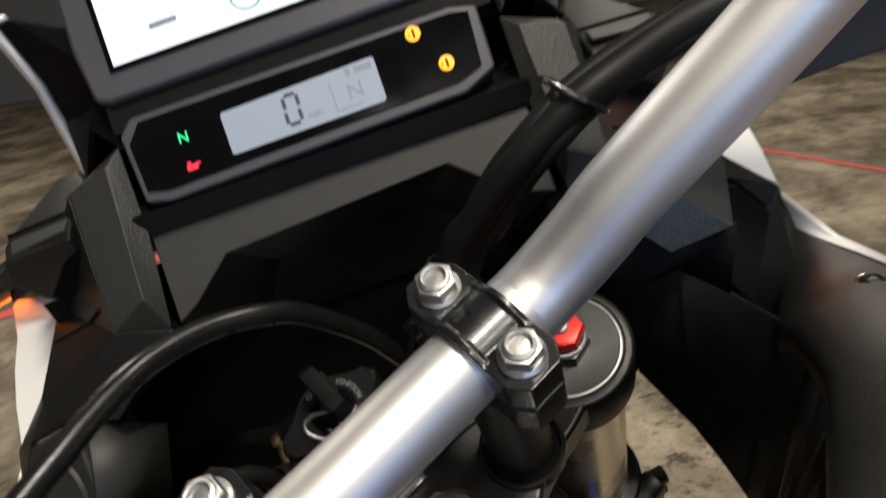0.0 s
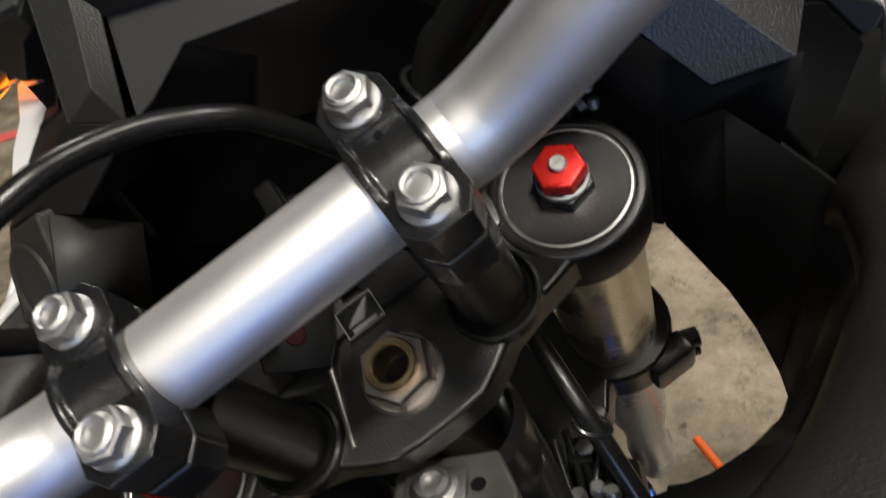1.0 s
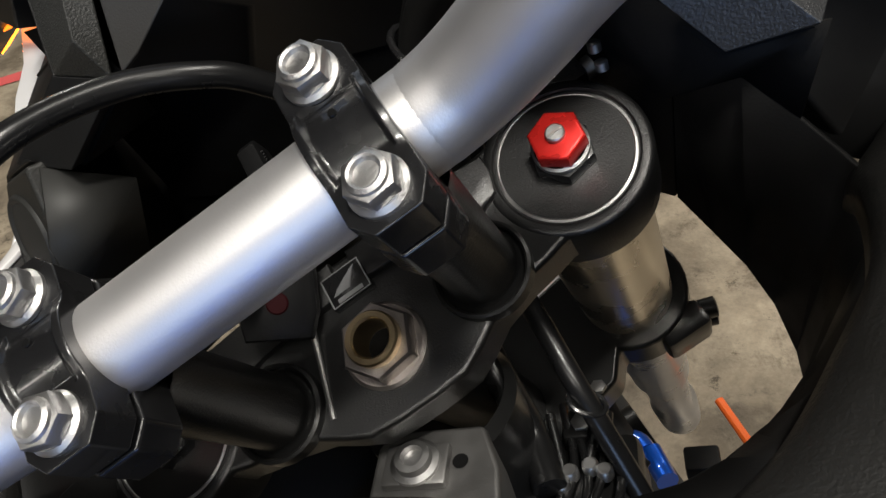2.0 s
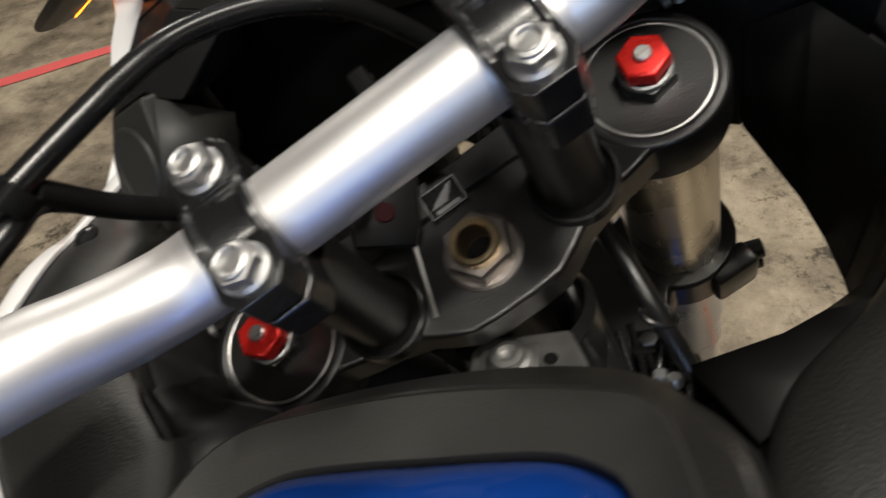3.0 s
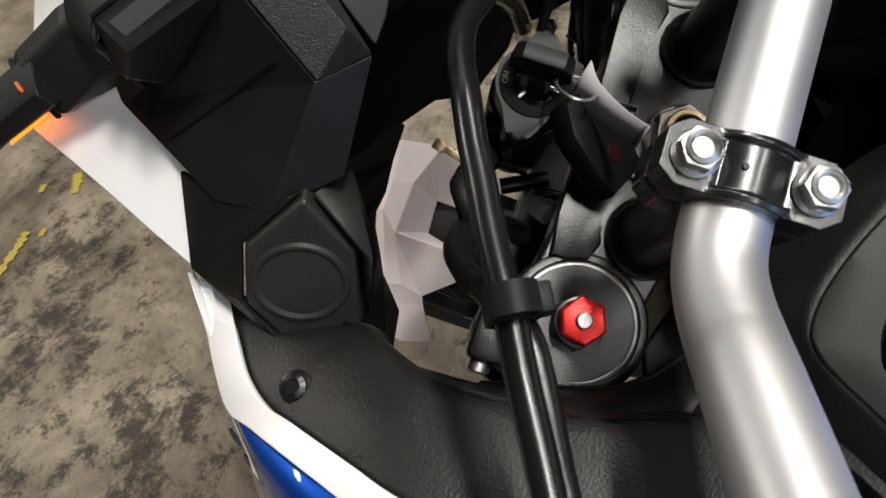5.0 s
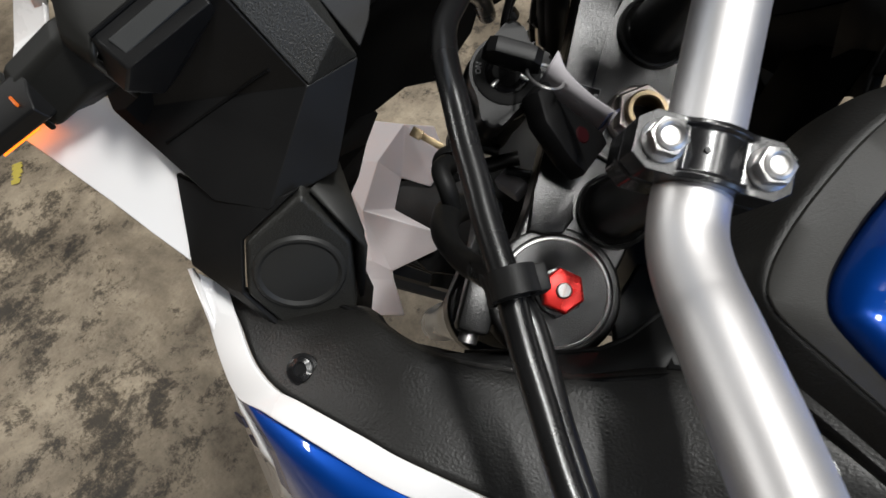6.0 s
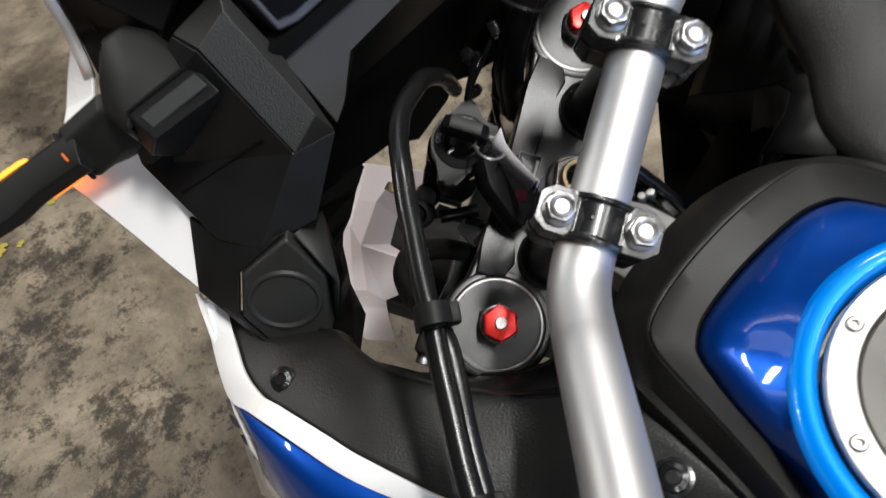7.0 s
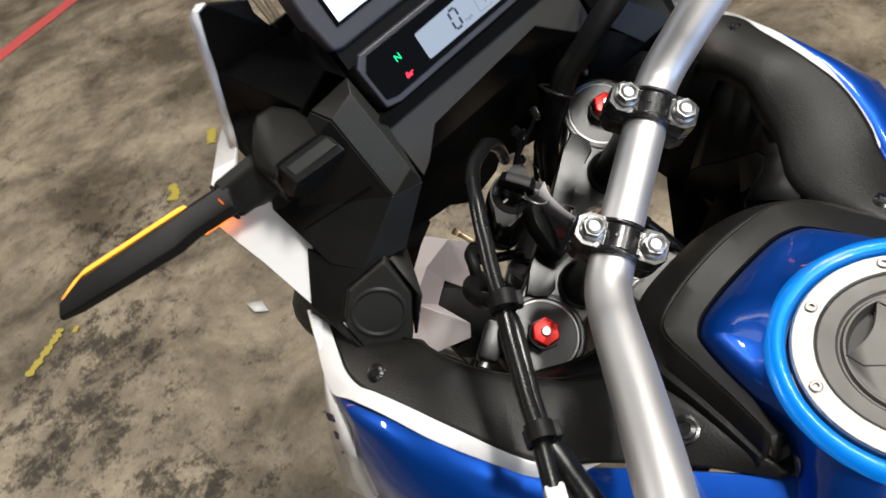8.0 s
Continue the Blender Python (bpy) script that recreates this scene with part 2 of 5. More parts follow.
def prism(outline, z0, z1, bevel=0.0, segments=2):
    """An outline in x, y raised from z0 to z1."""
    bm = bmesh.new()
    low = [bm.verts.new((x, y, z0)) for x, y in outline]
    top = [bm.verts.new((x, y, z1)) for x, y in outline]
    bm.faces.new(low[::-1])
    bm.faces.new(top)
    n = len(low)
    for k in range(n):
        bm.faces.new((low[k], low[(k + 1) % n], top[(k + 1) % n], top[k]))
    if bevel:
        bmesh.ops.bevel(bm, geom=[e for e in bm.edges if abs(e.verts[0].co.z - e.verts[1].co.z) < 1e-6], offset=bevel, segments=segments, profile=0.5, affect="EDGES")
    return bm


def hexagon(flats, turn=0):
    r = flats / math.sqrt(3)
    return [(r * math.cos(radians(60 * k + turn)), r * math.sin(radians(60 * k + turn))) for k in range(6)]


def smooth_path(points, n=60):
    """A Catmull-Rom line through the points."""
    p = [Vector(q) for q in points]
    p = [2 * p[0] - p[1]] + p + [2 * p[-1] - p[-2]]
    out = []
    steps = max(2, n // (len(p) - 3))
    for i in range(1, len(p) - 2):
        for k in range(steps):
            t = k / steps
            a, b, c, d = p[i - 1:i + 3]
            out.append(0.5 * ((2 * b) + (c - a) * t + (2 * a - 5 * b + 4 * c - d) * t * t + (3 * b - a - 3 * c + d) * t ** 3))
    out.append(p[-2])
    return out


def tube(points, radius, seg=20, n=60, smooth=True, ends=True):
    """A round tube along a line; radius is a number or a function of 0..1."""
    pts = smooth_path(points, n) if smooth else [Vector(q) for q in points]
    bm = bmesh.new()
    side = None
    rings = []
    for i, p in enumerate(pts):
        d = (pts[min(i + 1, len(pts) - 1)] - pts[max(i - 1, 0)]).normalized()
        if side is None:
            side = d.orthogonal().normalized()
        side = (side - d * side.dot(d)).normalized()
        up = d.cross(side)
        r = radius(i / (len(pts) - 1)) if callable(radius) else radius
        rings.append([bm.verts.new(p + r * (math.cos(2 * math.pi * k / seg) * side + math.sin(2 * math.pi * k / seg) * up)) for k in range(seg)])
    for a, b in zip(rings, rings[1:]):
        for k in range(seg):
            bm.faces.new((a[k], a[(k + 1) % seg], b[(k + 1) % seg], b[k]))
    if ends:
        bm.faces.new(rings[0][::-1])
        bm.faces.new(rings[-1])
    return bm


def sheet(verts, faces):
    bm = bmesh.new()
    used = sorted({k for f in faces for k in f})
    v = {k: bm.verts.new(verts[k]) for k in used}
    for f in faces:
        bm.faces.new([v[k] for k in f])
    return bm


def strip(a, b):
    """Quads between two lines of equal count."""
    n = len(a)
    return sheet(list(a) + list(b), [(k, k + 1, n + k + 1, n + k) for k in range(n - 1)])


def mesh_text(words, size, depth=0.0002):
    c = bpy.data.curves.new("words", "FONT")
    c.body, c.size, c.align_x, c.align_y, c.extrude, c.resolution_u = words, size, "CENTER", "CENTER", depth, 3
    o = bpy.data.objects.new("words", c)
    me = bpy.data.meshes.new_from_object(o)
    bm = bmesh.new()
    bm.from_mesh(me)
    bpy.data.objects.remove(o)
    bpy.data.meshes.remove(me)
    bpy.data.curves.remove(c)
    return bm


def flat_on(origin, xdir, up):
    """The pose whose x runs along xdir and whose z is the face's normal, with y near up."""
    x = Vector(xdir).normalized()
    z = x.cross(Vector(up)).normalized()
    y = z.cross(x)
    m = Matrix((x, y, z)).transposed().to_4x4()
    m.translation = Vector(origin)
    return m

# ---- the room ----
floor_bm = bmesh.new()
bmesh.ops.create_grid(floor_bm, x_segments=8, y_segments=8, size=9)
floor = obj("floor", floor_bm, concrete())
tagged(floor, "brown-grey stained concrete workshop floor", "floor", kind="structure")
for k, (w, d, at) in enumerate([(18, 0.2, (0, 9.1, 1.75)), (18, 0.2, (0, -9.1, 1.75)), (0.2, 18.4, (9.1, 0, 1.75)), (0.2, 18.4, (-9.1, 0, 1.75))]):
    wall = obj("wall_" + ("north", "south", "east", "west")[k], box(w, d, 3.5, at), M_WALL)
    tagged(wall, "plain painted workshop wall", "wall", kind="structure")
# unseen ceiling, kept dark so that little light bounces back
ceiling = obj("ceiling", box(18.4, 18.4, 0.15, (0, 0, 3.575)), M_CEIL)
tagged(ceiling, "plain dark grey workshop ceiling", "ceiling", kind="structure")


def floor_line(a, b, width, mat, name, label):
    a, b = Vector((*a, 0)), Vector((*b, 0))
    d = (b - a).normalized()
    s = Vector((-d.y, d.x, 0)) * width / 2
    n = 60
    rnd = random.Random(5)
    left, right = [], []
    for k in range(n + 1):
        p = a.lerp(b, k / n)
        left.append(p + s * (1 + rnd.uniform(-0.12, 0.12)) + Vector((0, 0, 0.004)))
        right.append(p - s * (1 + rnd.uniform(-0.12, 0.12)) + Vector((0, 0, 0.004)))
    return tagged(obj(name, strip(left, right), mat), label, "floor marking", kind="structure")


floor_line((-4.2, 1.36), (2.6, 4.93), 0.085, M_REDTAPE, "floor_line", "worn red tape line on the concrete floor")
floor_line((2.05, 3.10), (3.3, 0.4), 0.035, M_REDTAPE, "floor_line", "thin red tape line on the concrete floor")


def paint_mark(points, width, seed):
    rnd = random.Random(seed)
    pts = smooth_path([(x, y, 0.004) for x, y in points], 24)
    left, right = [], []
    for i, p in enumerate(pts):
        d = (pts[min(i + 1, len(pts) - 1)] - pts[max(i - 1, 0)]).normalized()
        s = Vector((-d.y, d.x, 0)) * width * rnd.uniform(0.25, 0.75)
        left.append(p + s)
        right.append(p - s)
    return tagged(obj("paint_mark", strip(left, right), M_YELLOW), "scuffed yellow paint mark on the concrete", "paint mark", group="yellow marks on the floor", kind="structure")


paint_mark([(-0.51, 1.53), (-0.46, 1.56), (-0.40, 1.6), (-0.375, 1.622)], 0.022, 1)
paint_mark([(-0.355, 1.575), (-0.335, 1.59)], 0.014, 2)
paint_mark([(-0.225, 1.645), (-0.2, 1.68), (-0.185, 1.71)], 0.024, 3)
paint_mark([(-0.29, 1.73), (-0.27, 1.75)], 0.016, 4)
paint_mark([(0.12, 1.86), (0.15, 1.89), (0.16, 1.94)], 0.03, 5)
paint_mark([(0.375, 2.03), (0.425, 2.11)], 0.03, 6)
scrap = obj("paper_scrap", sheet([(0.028, 1.25, 0.006), (0.062, 1.22, 0.006), (0.055, 1.175, 0.005), (0.025, 1.195, 0.014)], [(0, 1, 2, 3)]), M_PAPER, thick=0.0008)
tagged(scrap, "small torn scrap of white paper on the concrete", "paper scrap")

# ---- the motorcycle: frames of reference ----
BIKE = pose(0.003, 0.003, 1.034, 0, -10.5, -4)
HEIGHT = 1.034 / math.cos(radians(10.5))
BASE = BIKE @ Matrix.Translation((0, 0, -HEIGHT))
bike = new("motorcycle")
bike.matrix_world = BASE
tagged(bike, "blue, white and black adventure motorcycle leaning on its stand, bars turned", "motorcycle")
FB = Matrix.Translation((0, 0, HEIGHT))
FS = FB @ pose(0, 0, 0, 28, 0, 0) @ pose(0, 0, 0, 0, 0, 28.5) @ Matrix.Translation((-0.003, 0, 0))


def bpart(name, bm, mat, label="", **k):
    return part(name, bm, mat, bike, label, FB, **k)


def spart(name, bm, mat, label="", **k):
    return part(name, bm, mat, bike, label, FS, **k)


# ---- handlebar, clamps and top yoke, on the steering axis ----
BAR_R, BAR_Y, BAR_Z = 0.0141, 0.002, 0.0835
half = [(0.0, 0, 0), (0.03, 0, 0), (0.06, 0, 0), (0.070, -0.0003, 0.0005), (0.079, -0.0012, 0.003), (0.089, -0.0032, 0.0085), (0.0995, -0.006, 0.0165), (0.112, -0.0095, 0.027), (0.153, -0.0225, 0.0575), (0.20, -0.036, 0.090), (0.25, -0.053, 0.110), (0.30, -0.078, 0.118)]
line = [(-x, BAR_Y + y, BAR_Z + z) for x, y, z in half[::-1]] + [(x - (0.005 if x > 0.065 else 0), BAR_Y + y, BAR_Z + z) for x, y, z in half[1:]]
spart("handlebar", tube(line, BAR_R, 36, 200), M_BAR, "satin silver aluminium handlebar tube", angle=60)


def flange_bolt():
    """A hexagon flange bolt with a round recess in its head; its seat is z = 0."""
    bm = lathe([(0, 0), (0.0078, 0), (0.0078, 0.0012), (0.0066, 0.0022), (0, 0.0022)], 28)
    add(bm, prism(hexagon(0.0122, 15), 0.0018, 0.0068, 0.0006))
    add(bm, lathe([(0.0054, 0.0066), (0.0052, 0.0078), (0.0042, 0.0084), (0.0036, 0.008), (0.003, 0.0062), (0, 0.0060)], 24))
    return bm


def bar_clamp(x0):
    """One clamp: cap, lower half and riser post, with two bolts."""
    w, ys = 0.0109, (-0.0187, 0.0187)
    bm = bmesh.new()
    prof = []
    n = 28
    for k in range(n + 1):
        y = -0.0285 + 0.057 * k / n
        arch = math.sqrt(max(0.0, (BAR_R + 0.0042) ** 2 - y * y)) if abs(y) < BAR_R + 0.0042 else 0
        prof.append((y, max(0.0145, arch)))
    rows = []
    for x, dz, cut in ((-w, 0.0, 0.0), (-w, 0.0, 0.0), (-w + 0.0022, 0.0006, 0.0), (-w + 0.0034, -0.0012, 0.0), (w - 0.0034, -0.0012, 0.0), (w - 0.0022, 0.0006, 0.0), (w, 0.0, 0.0), (w, 0.0, 0.0)):
        rows.append([(x, y, z + (dz if abs(y) < 0.0115 else 0)) for y, z in prof])
    low = 0.0012
    grid = []
    for i, r in enumerate(rows):
        if i in (0, len(rows) - 1):
            r = [(x, y, low) for x, y, z in r]
        chamfer = []
        for x, y, z in r:
            over = max(0.0, abs(y) - 0.0225)
            sx = 1 - over / 0.006 * 0.42
            chamfer.append(bm.verts.new((x * sx, y, z)))
        grid.append(chamfer)
    for a, b in zip(grid, grid[1:]):
        for k in range(n):
            bm.faces.new((a[k], a[k + 1], b[k + 1], b[k]))
    for k in (0, n):
        bm.faces.new([g[k] for g in grid])
    bm.faces.new([v for v in grid[0]] + [v for v in grid[-1][::-1]])
    bmesh.ops.translate(bm, vec=(x0, BAR_Y, BAR_Z), verts=bm.verts)
    cap = spart("clamp_cap", bm, M_BLACKGLOSS, "gloss black handlebar clamp cap", bevel=0.0006, angle=40)
    oct_ = [(-w * 0.58, -0.0285), (w * 0.58, -0.0285), (w, -0.0225), (w, 0.0225), (w * 0.58, 0.0285), (-w * 0.58, 0.0285), (-w, 0.0225), (-w, -0.0225)]
    low_bm = prism([(x, y) for x, y in oct_], -0.0165, -0.0008)
    bmesh.ops.translate(low_bm, vec=(x0, BAR_Y, BAR_Z), verts=low_bm.verts)
    riser = spart("clamp_riser", low_bm, M_BLACKGLOSS, "black handlebar riser", bevel=0.0012)
    post = lathe([(0.0165, -0.015), (0.0165, -0.0105), (0.0150, -0.009), (0.0138, -0.006), (0.0138, 0.058), (0.0155, 0.068)], 32, (x0, BAR_Y, 0))
    part("post", post, M_CLAMP, riser, angle=30)
    foot = lathe([(0.0192, -0.014), (0.0188, -0.0085), (0.0176, -0.0078), (0.0168, -0.0085)], 36, (x0, BAR_Y, 0))
    part("foot_ring", foot, M_BLACKMETAL, riser)
    for y in ys:
        b = flange_bolt()
        bmesh.ops.transform(b, matrix=Matrix.Translation((x0, BAR_Y + y, BAR_Z + 0.0145)) @ pose(0, 0, 0, 0, 0, random.uniform(0, 60)), verts=b.verts)
        part("bolt", b, M_STEEL, cap, "bright zinc flange bolt", angle=30)
    part("dimple", lathe([(0.0012, 0), (0.001, 0.0004), (0, 0.0004)], 12, (x0, BAR_Y + 0.004, BAR_Z + BAR_R + 0.003)), M_BLACKMETAL, cap)


bar_clamp(0.0455)
bar_clamp(-0.0485)

# top yoke: an arm between two fork rings, thick and rounded
FX, FY = 0.0945, 0.0212


def ring_arc(cx, cy, r, a0, a1, n=14):
    return [(cx + r * math.cos(radians(a0 + (a1 - a0) * k / n)), cy + r * math.sin(radians(a0 + (a1 - a0) * k / n))) for k in range(n + 1)]


right_side = [(0.008, -0.0272), (0.021, -0.0262), (0.031, -0.021), (0.041, -0.0148), (0.056, -0.0105), (0.068, -0.0085)] + ring_arc(FX, FY, 0.0322, 238, 450, 22) + [(0.082, 0.0475), (0.07, 0.0452), (0.055, 0.0432), (0.03, 0.0428)]
outline = right_side + [(-x, y) for x, y in right_side[::-1]]
yoke = spart("top_yoke", prism(outline, -0.034, -0.0122), M_CLAMP, "satin black cast top yoke", bevel=0.0025, segments=3)
arm = [(0.004, 0.0425), (0.004, 0.0262), (0.03, 0.0262), (0.045, 0.0245), (0.058, 0.021), (0.066, 0.0245), (0.069, 0.034), (0.069, 0.0415), (0.05, 0.0425)]
for s in (1, -1):
    o = [(s * x, y) for x, y in arm]
    part("arm_face", prism(o, -0.0140, -0.0088, 0.0014), M_CLAMP, yoke)
    ring = lathe([(0.0326, -0.04), (0.0326, -0.0138), (0.0318, -0.0122), (0.0306, -0.0115), (0.0282, -0.0115), (0.0274, -0.0122), (0.0271, -0.04)], 64, (s * FX, FY, 0))
    part("fork_ring", ring, M_CLAMP, yoke)
    lug = box(0.030, 0.016, 0.022, (s * 0.1075, 0.0545, -0.026), 0.003)
    part("pinch_lug", lug, M_CLAMP, yoke)
    pb = lathe([(0, 0), (0.0048, 0), (0.0048, 0.005), (0.003, 0.0055), (0.0026, 0.003), (0, 0.003)], 20)
    bmesh.ops.transform(pb, matrix=Matrix.Translation((s * 0.1225, 0.0550, -0.026)) @ pose(0, 0, 0, 0, 90 * s, 0), verts=pb.verts)
    part("pinch_bolt", pb, M_STEEL, yoke)
rib = tube([(-0.0152, 0.0420, -0.0086), (-0.0197, 0.0281, -0.0086), (-0.0263, 0.0051, -0.0116), (-0.0305, -0.0120, -0.0122)], 0.0013, 10, 16)
part("rib", rib, M_IRON, yoke, "thin light steel rod along the yoke")


def fork_leg(s):
    x = s * FX
    cap = spart("fork_cap", lathe([(0, -0.0152), (0.0150, -0.0150), (0.0236, -0.0142), (0.0252, -0.0134), (0.0256, -0.0150)], 64, (x, FY, 0)), M_CAPFACE, "black fork cap")
    part("silver_ring", lathe([(0.0253, -0.0150), (0.0253, -0.0122), (0.0258, -0.0119), (0.0267, -0.0121), (0.0270, -0.0150)], 72, (x, FY, 0)), M_STEEL, cap, "thin machined ring")
    part("collar", prism([(x + a, FY + b) for a, b in hexagon(0.0215, 10)], -0.0152, -0.0060, 0.0008), M_BLACKGLOSS, cap, "black hexagon collar")
    part("washer", lathe([(0.0098, -0.0062), (0.0108, -0.0058), (0.0108, -0.0036), (0.0098, -0.0030)], 36, (x, FY, 0)), M_STEEL, cap, "grey steel washer")
    knob = prism([(x + a, FY + b) for a, b in hexagon(0.0186, 20)], -0.0034, 0.0045, 0.0014, 3)
    part("adjuster", knob, M_RED, cap, "red anodised hexagon preload adjuster")
    bm = lathe([(0.0036, 0.0042), (0.0036, 0.0062), (0.0030, 0.0067), (0, 0.0067)], 20, (x, FY, 0))
    part("screw", bm, M_STEEL, cap, "small slotted steel screw")
    part("slot", box(0.0064, 0.0010, 0.0005, (x, FY, 0.0068)), M_NUT, cap)
    leg = spart("fork_tube", lathe([(0.0262, -0.014), (0.0262, -0.04), (0.0270, -0.05), (0.0270, -0.225)], 48, (x, FY, 0)), M_FORK, "bare aluminium fork outer tube")
    part("lower_tube", lathe([(0.0270, -0.22), (0.0270, -0.36), (0.0255, -0.37), (0.0255, -0.45), (0.0215, -0.46), (0.0215, -0.64), (0.026, -0.65), (0.026, -0.78), (0, -0.78)], 40, (x, FY, 0)), M_LOWER, leg, "pale silver lower fork tube")


fork_leg(1)
fork_leg(-1)
# shade on the left fork tube, made as a near-black cover round it
spart("fork_shade_cover", lathe([(0.0272, -0.036), (0.0284, -0.037), (0.0284, -0.165), (0.0272, -0.166)], 48, (-FX, FY, 0)), M_MATT, "near-black cover for the shade on the left fork tube")
lower = [(0.02, -0.03), (0.06, -0.02)] + ring_arc(FX, FY, 0.036, 230, 450, 18) + [(0.05, 0.05), (0.02, 0.052)]
low_yoke = spart("lower_yoke", prism(lower + [(-x, y) for x, y in lower[::-1]], -0.235, -0.195), M_BLACKMETAL, "black cast lower yoke", bevel=0.003)
for s in (1, -1):
    for dz in (-0.205, -0.225):
        b = lathe([(0, 0), (0.0062, 0), (0.0062, 0.009), (0.0045, 0.0098), (0.004, 0.005), (0, 0.005)], 20)
        bmesh.ops.transform(b, matrix=Matrix.Translation((s * (FX + 0.028), FY - 0.032, dz)) @ pose(0, 0, 0, 0, 90 * s, -20 * s), verts=b.verts)
        part("pinch_bolt", b, M_BLACKMETAL, low_yoke)
    part("pinch_lug", box(0.03, 0.018, 0.036, (s * (FX + 0.015), FY - 0.034, -0.215), 0.004), M_BLACKMETAL, low_yoke)
spart("steering_stem", lathe([(0.02, -0.235), (0.02, -0.04)], 32), M_BLACKMETAL, "black steering stem")

# stem nut, badge
nut = spart("stem_nut", lathe([(0.0095, -0.0125), (0.0168, -0.0125), (0.0168, -0.0108), (0.0155, -0.0098), (0.0095, -0.0098)], 40), M_NUT, "dull steel stem nut with a brown washer")
hexr = bmesh.new()
hx, hn = hexagon(0.0262, 8), 48
rings_ = []
for r_, z_ in ((None, -0.0098), (None, -0.0034), (0.93, -0.0022), (0.0, -0.0022), (0.0, -0.0098)):
    row = []
    for k in range(hn):
        i_, f_ = divmod(k, hn // 6)
        p_ = Vector((*hx[i_], 0)).lerp(Vector((*hx[(i_ + 1) % 6], 0)), f_ / (hn // 6))
        if r_ == 0.0:
            p_ = p_.normalized() * 0.0104
        elif r_:
            p_ = p_ * r_
        row.append(hexr.verts.new((p_.x, p_.y, z_)))
    rings_.append(row)
for a_, b_ in zip(rings_, rings_[1:]):
    for k in range(hn):
        hexr.faces.new((a_[k], a_[(k + 1) % hn], b_[(k + 1) % hn], b_[k]))
part("hexagon", hexr, M_NUT, nut)
part("sleeve", lathe([(0.0104, -0.0025), (0.0104, 0.0012), (0.0098, 0.002), (0.0078, 0.002), (0.0070, 0.001), (0.0068, -0.03), (0, -0.03)], 40), M_BRASS, nut, "yellow zinc threaded sleeve")
# near-black disc stands for the shade down the bore
part("bore", lathe([(0, -0.012), (0.00675, -0.012)], 32), M_VOID, nut)
bm = prism([(-0.0095, -0.0088), (0.0095, -0.0088), (0.0095, 0.0088), (-0.0095, 0.0088)], -0.0126, -0.0080, 0.0004)
plate_at = Matrix.Translation((-0.001, 0.0293, 0.0)) @ Matrix.Diagonal((0.95, 0.80, 1, 1))
bmesh.ops.transform(bm, matrix=plate_at, verts=bm.verts)
plate = part("badge", bm, M_BLACKGLOSS, yoke, "small black badge plate with a plain grey wing shape")
wing = prism([(-0.007, -0.003), (0.001, -0.003), (0.0065, 0.0065), (0.004, 0.0055), (0.003, 0.0045), (0.001, 0.0035), (-0.001, 0.002), (-0.004, 0.0)], -0.0113, -0.0109)
add(wing, box(0.012, 0.0022, 0.0003, (0.0, -0.0062, -0.0110)))
for a, b, c, d in ((0, 0.0083, 0.0182, 0.0005), (0, -0.0083, 0.0182, 0.0005), (0.009, 0, 0.0005, 0.0166), (-0.009, 0, 0.0005, 0.0166)):
    add(wing, box(c, d, 0.0003, (a, b, -0.0110)))
bmesh.ops.transform(wing, matrix=plate_at @ Matrix.Translation((0, 0, 0.0032)), verts=wing.verts)
part("wing_shape", wing, M_GREYPRINT, plate)

# ---- bodywork: u is the distance out from the centre line, s the side ----
def side_pts(s, pts):
    return [(s * u, y, z) for u, y, z in pts]


OUTER = [(0.2020, 0.0960, 0.0150), (0.2065, 0.0760, 0.0136), (0.2143, 0.0540, 0.0112), (0.2146, 0.0330, 0.0127), (0.2090, 0.0120, 0.0175), (0.2012, -0.0165, 0.0210), (0.1936, -0.0410, 0.0222), (0.1777, -0.0816, 0.0125), (0.1640, -0.1028, 0.0052), (0.1444, -0.1213, 0.0020), (0.1115, -0.1621, 0.0020), (0.0860, -0.2024, 0.0020)]
EDGE = [(0.2040, 0.1005, 0.0300), (0.2124, 0.0930, 0.0166), (0.2252, 0.0693, 0.0073), (0.2306, 0.0505, 0.0040), (0.2243, 0.0265, 0.0130), (0.2157, -0.0051, 0.0195), (0.2040, -0.0440, 0.0190), (0.1864, -0.0792, 0.0079), (0.1757, -0.0970, 0.0008), (0.1577, -0.1152, -0.0010), (0.1200, -0.1680, -0.0080), (0.0860, -0.2090, -0.0080)]
OUTER_RIGHT = OUTER[:4] + [(0.2040, 0.0112, 0.0168), (0.1955, -0.0165, 0.0185), (0.1885, -0.0410, 0.0182), (0.1788, -0.0720, 0.0145), (0.1612, -0.1022, 0.0075)] + OUTER[9:]
INNER = [(0.1900, 0.0850, 0.0050), (0.1780, 0.0600, 0.0040), (0.1645, 0.0360, 0.0080), (0.1650, 0.0215, 0.0143), (0.1625, 0.0030, 0.0163), (0.1570, -0.0160, 0.0170), (0.1446, -0.0351, 0.0110), (0.1260, -0.0620, 0.0080), (0.1000, -0.0880, 0.0060), (0.0880, -0.1180, 0.0100), (0.0860, -0.1500, 0.0140), (0.0840, -0.2000, 0.0100)]


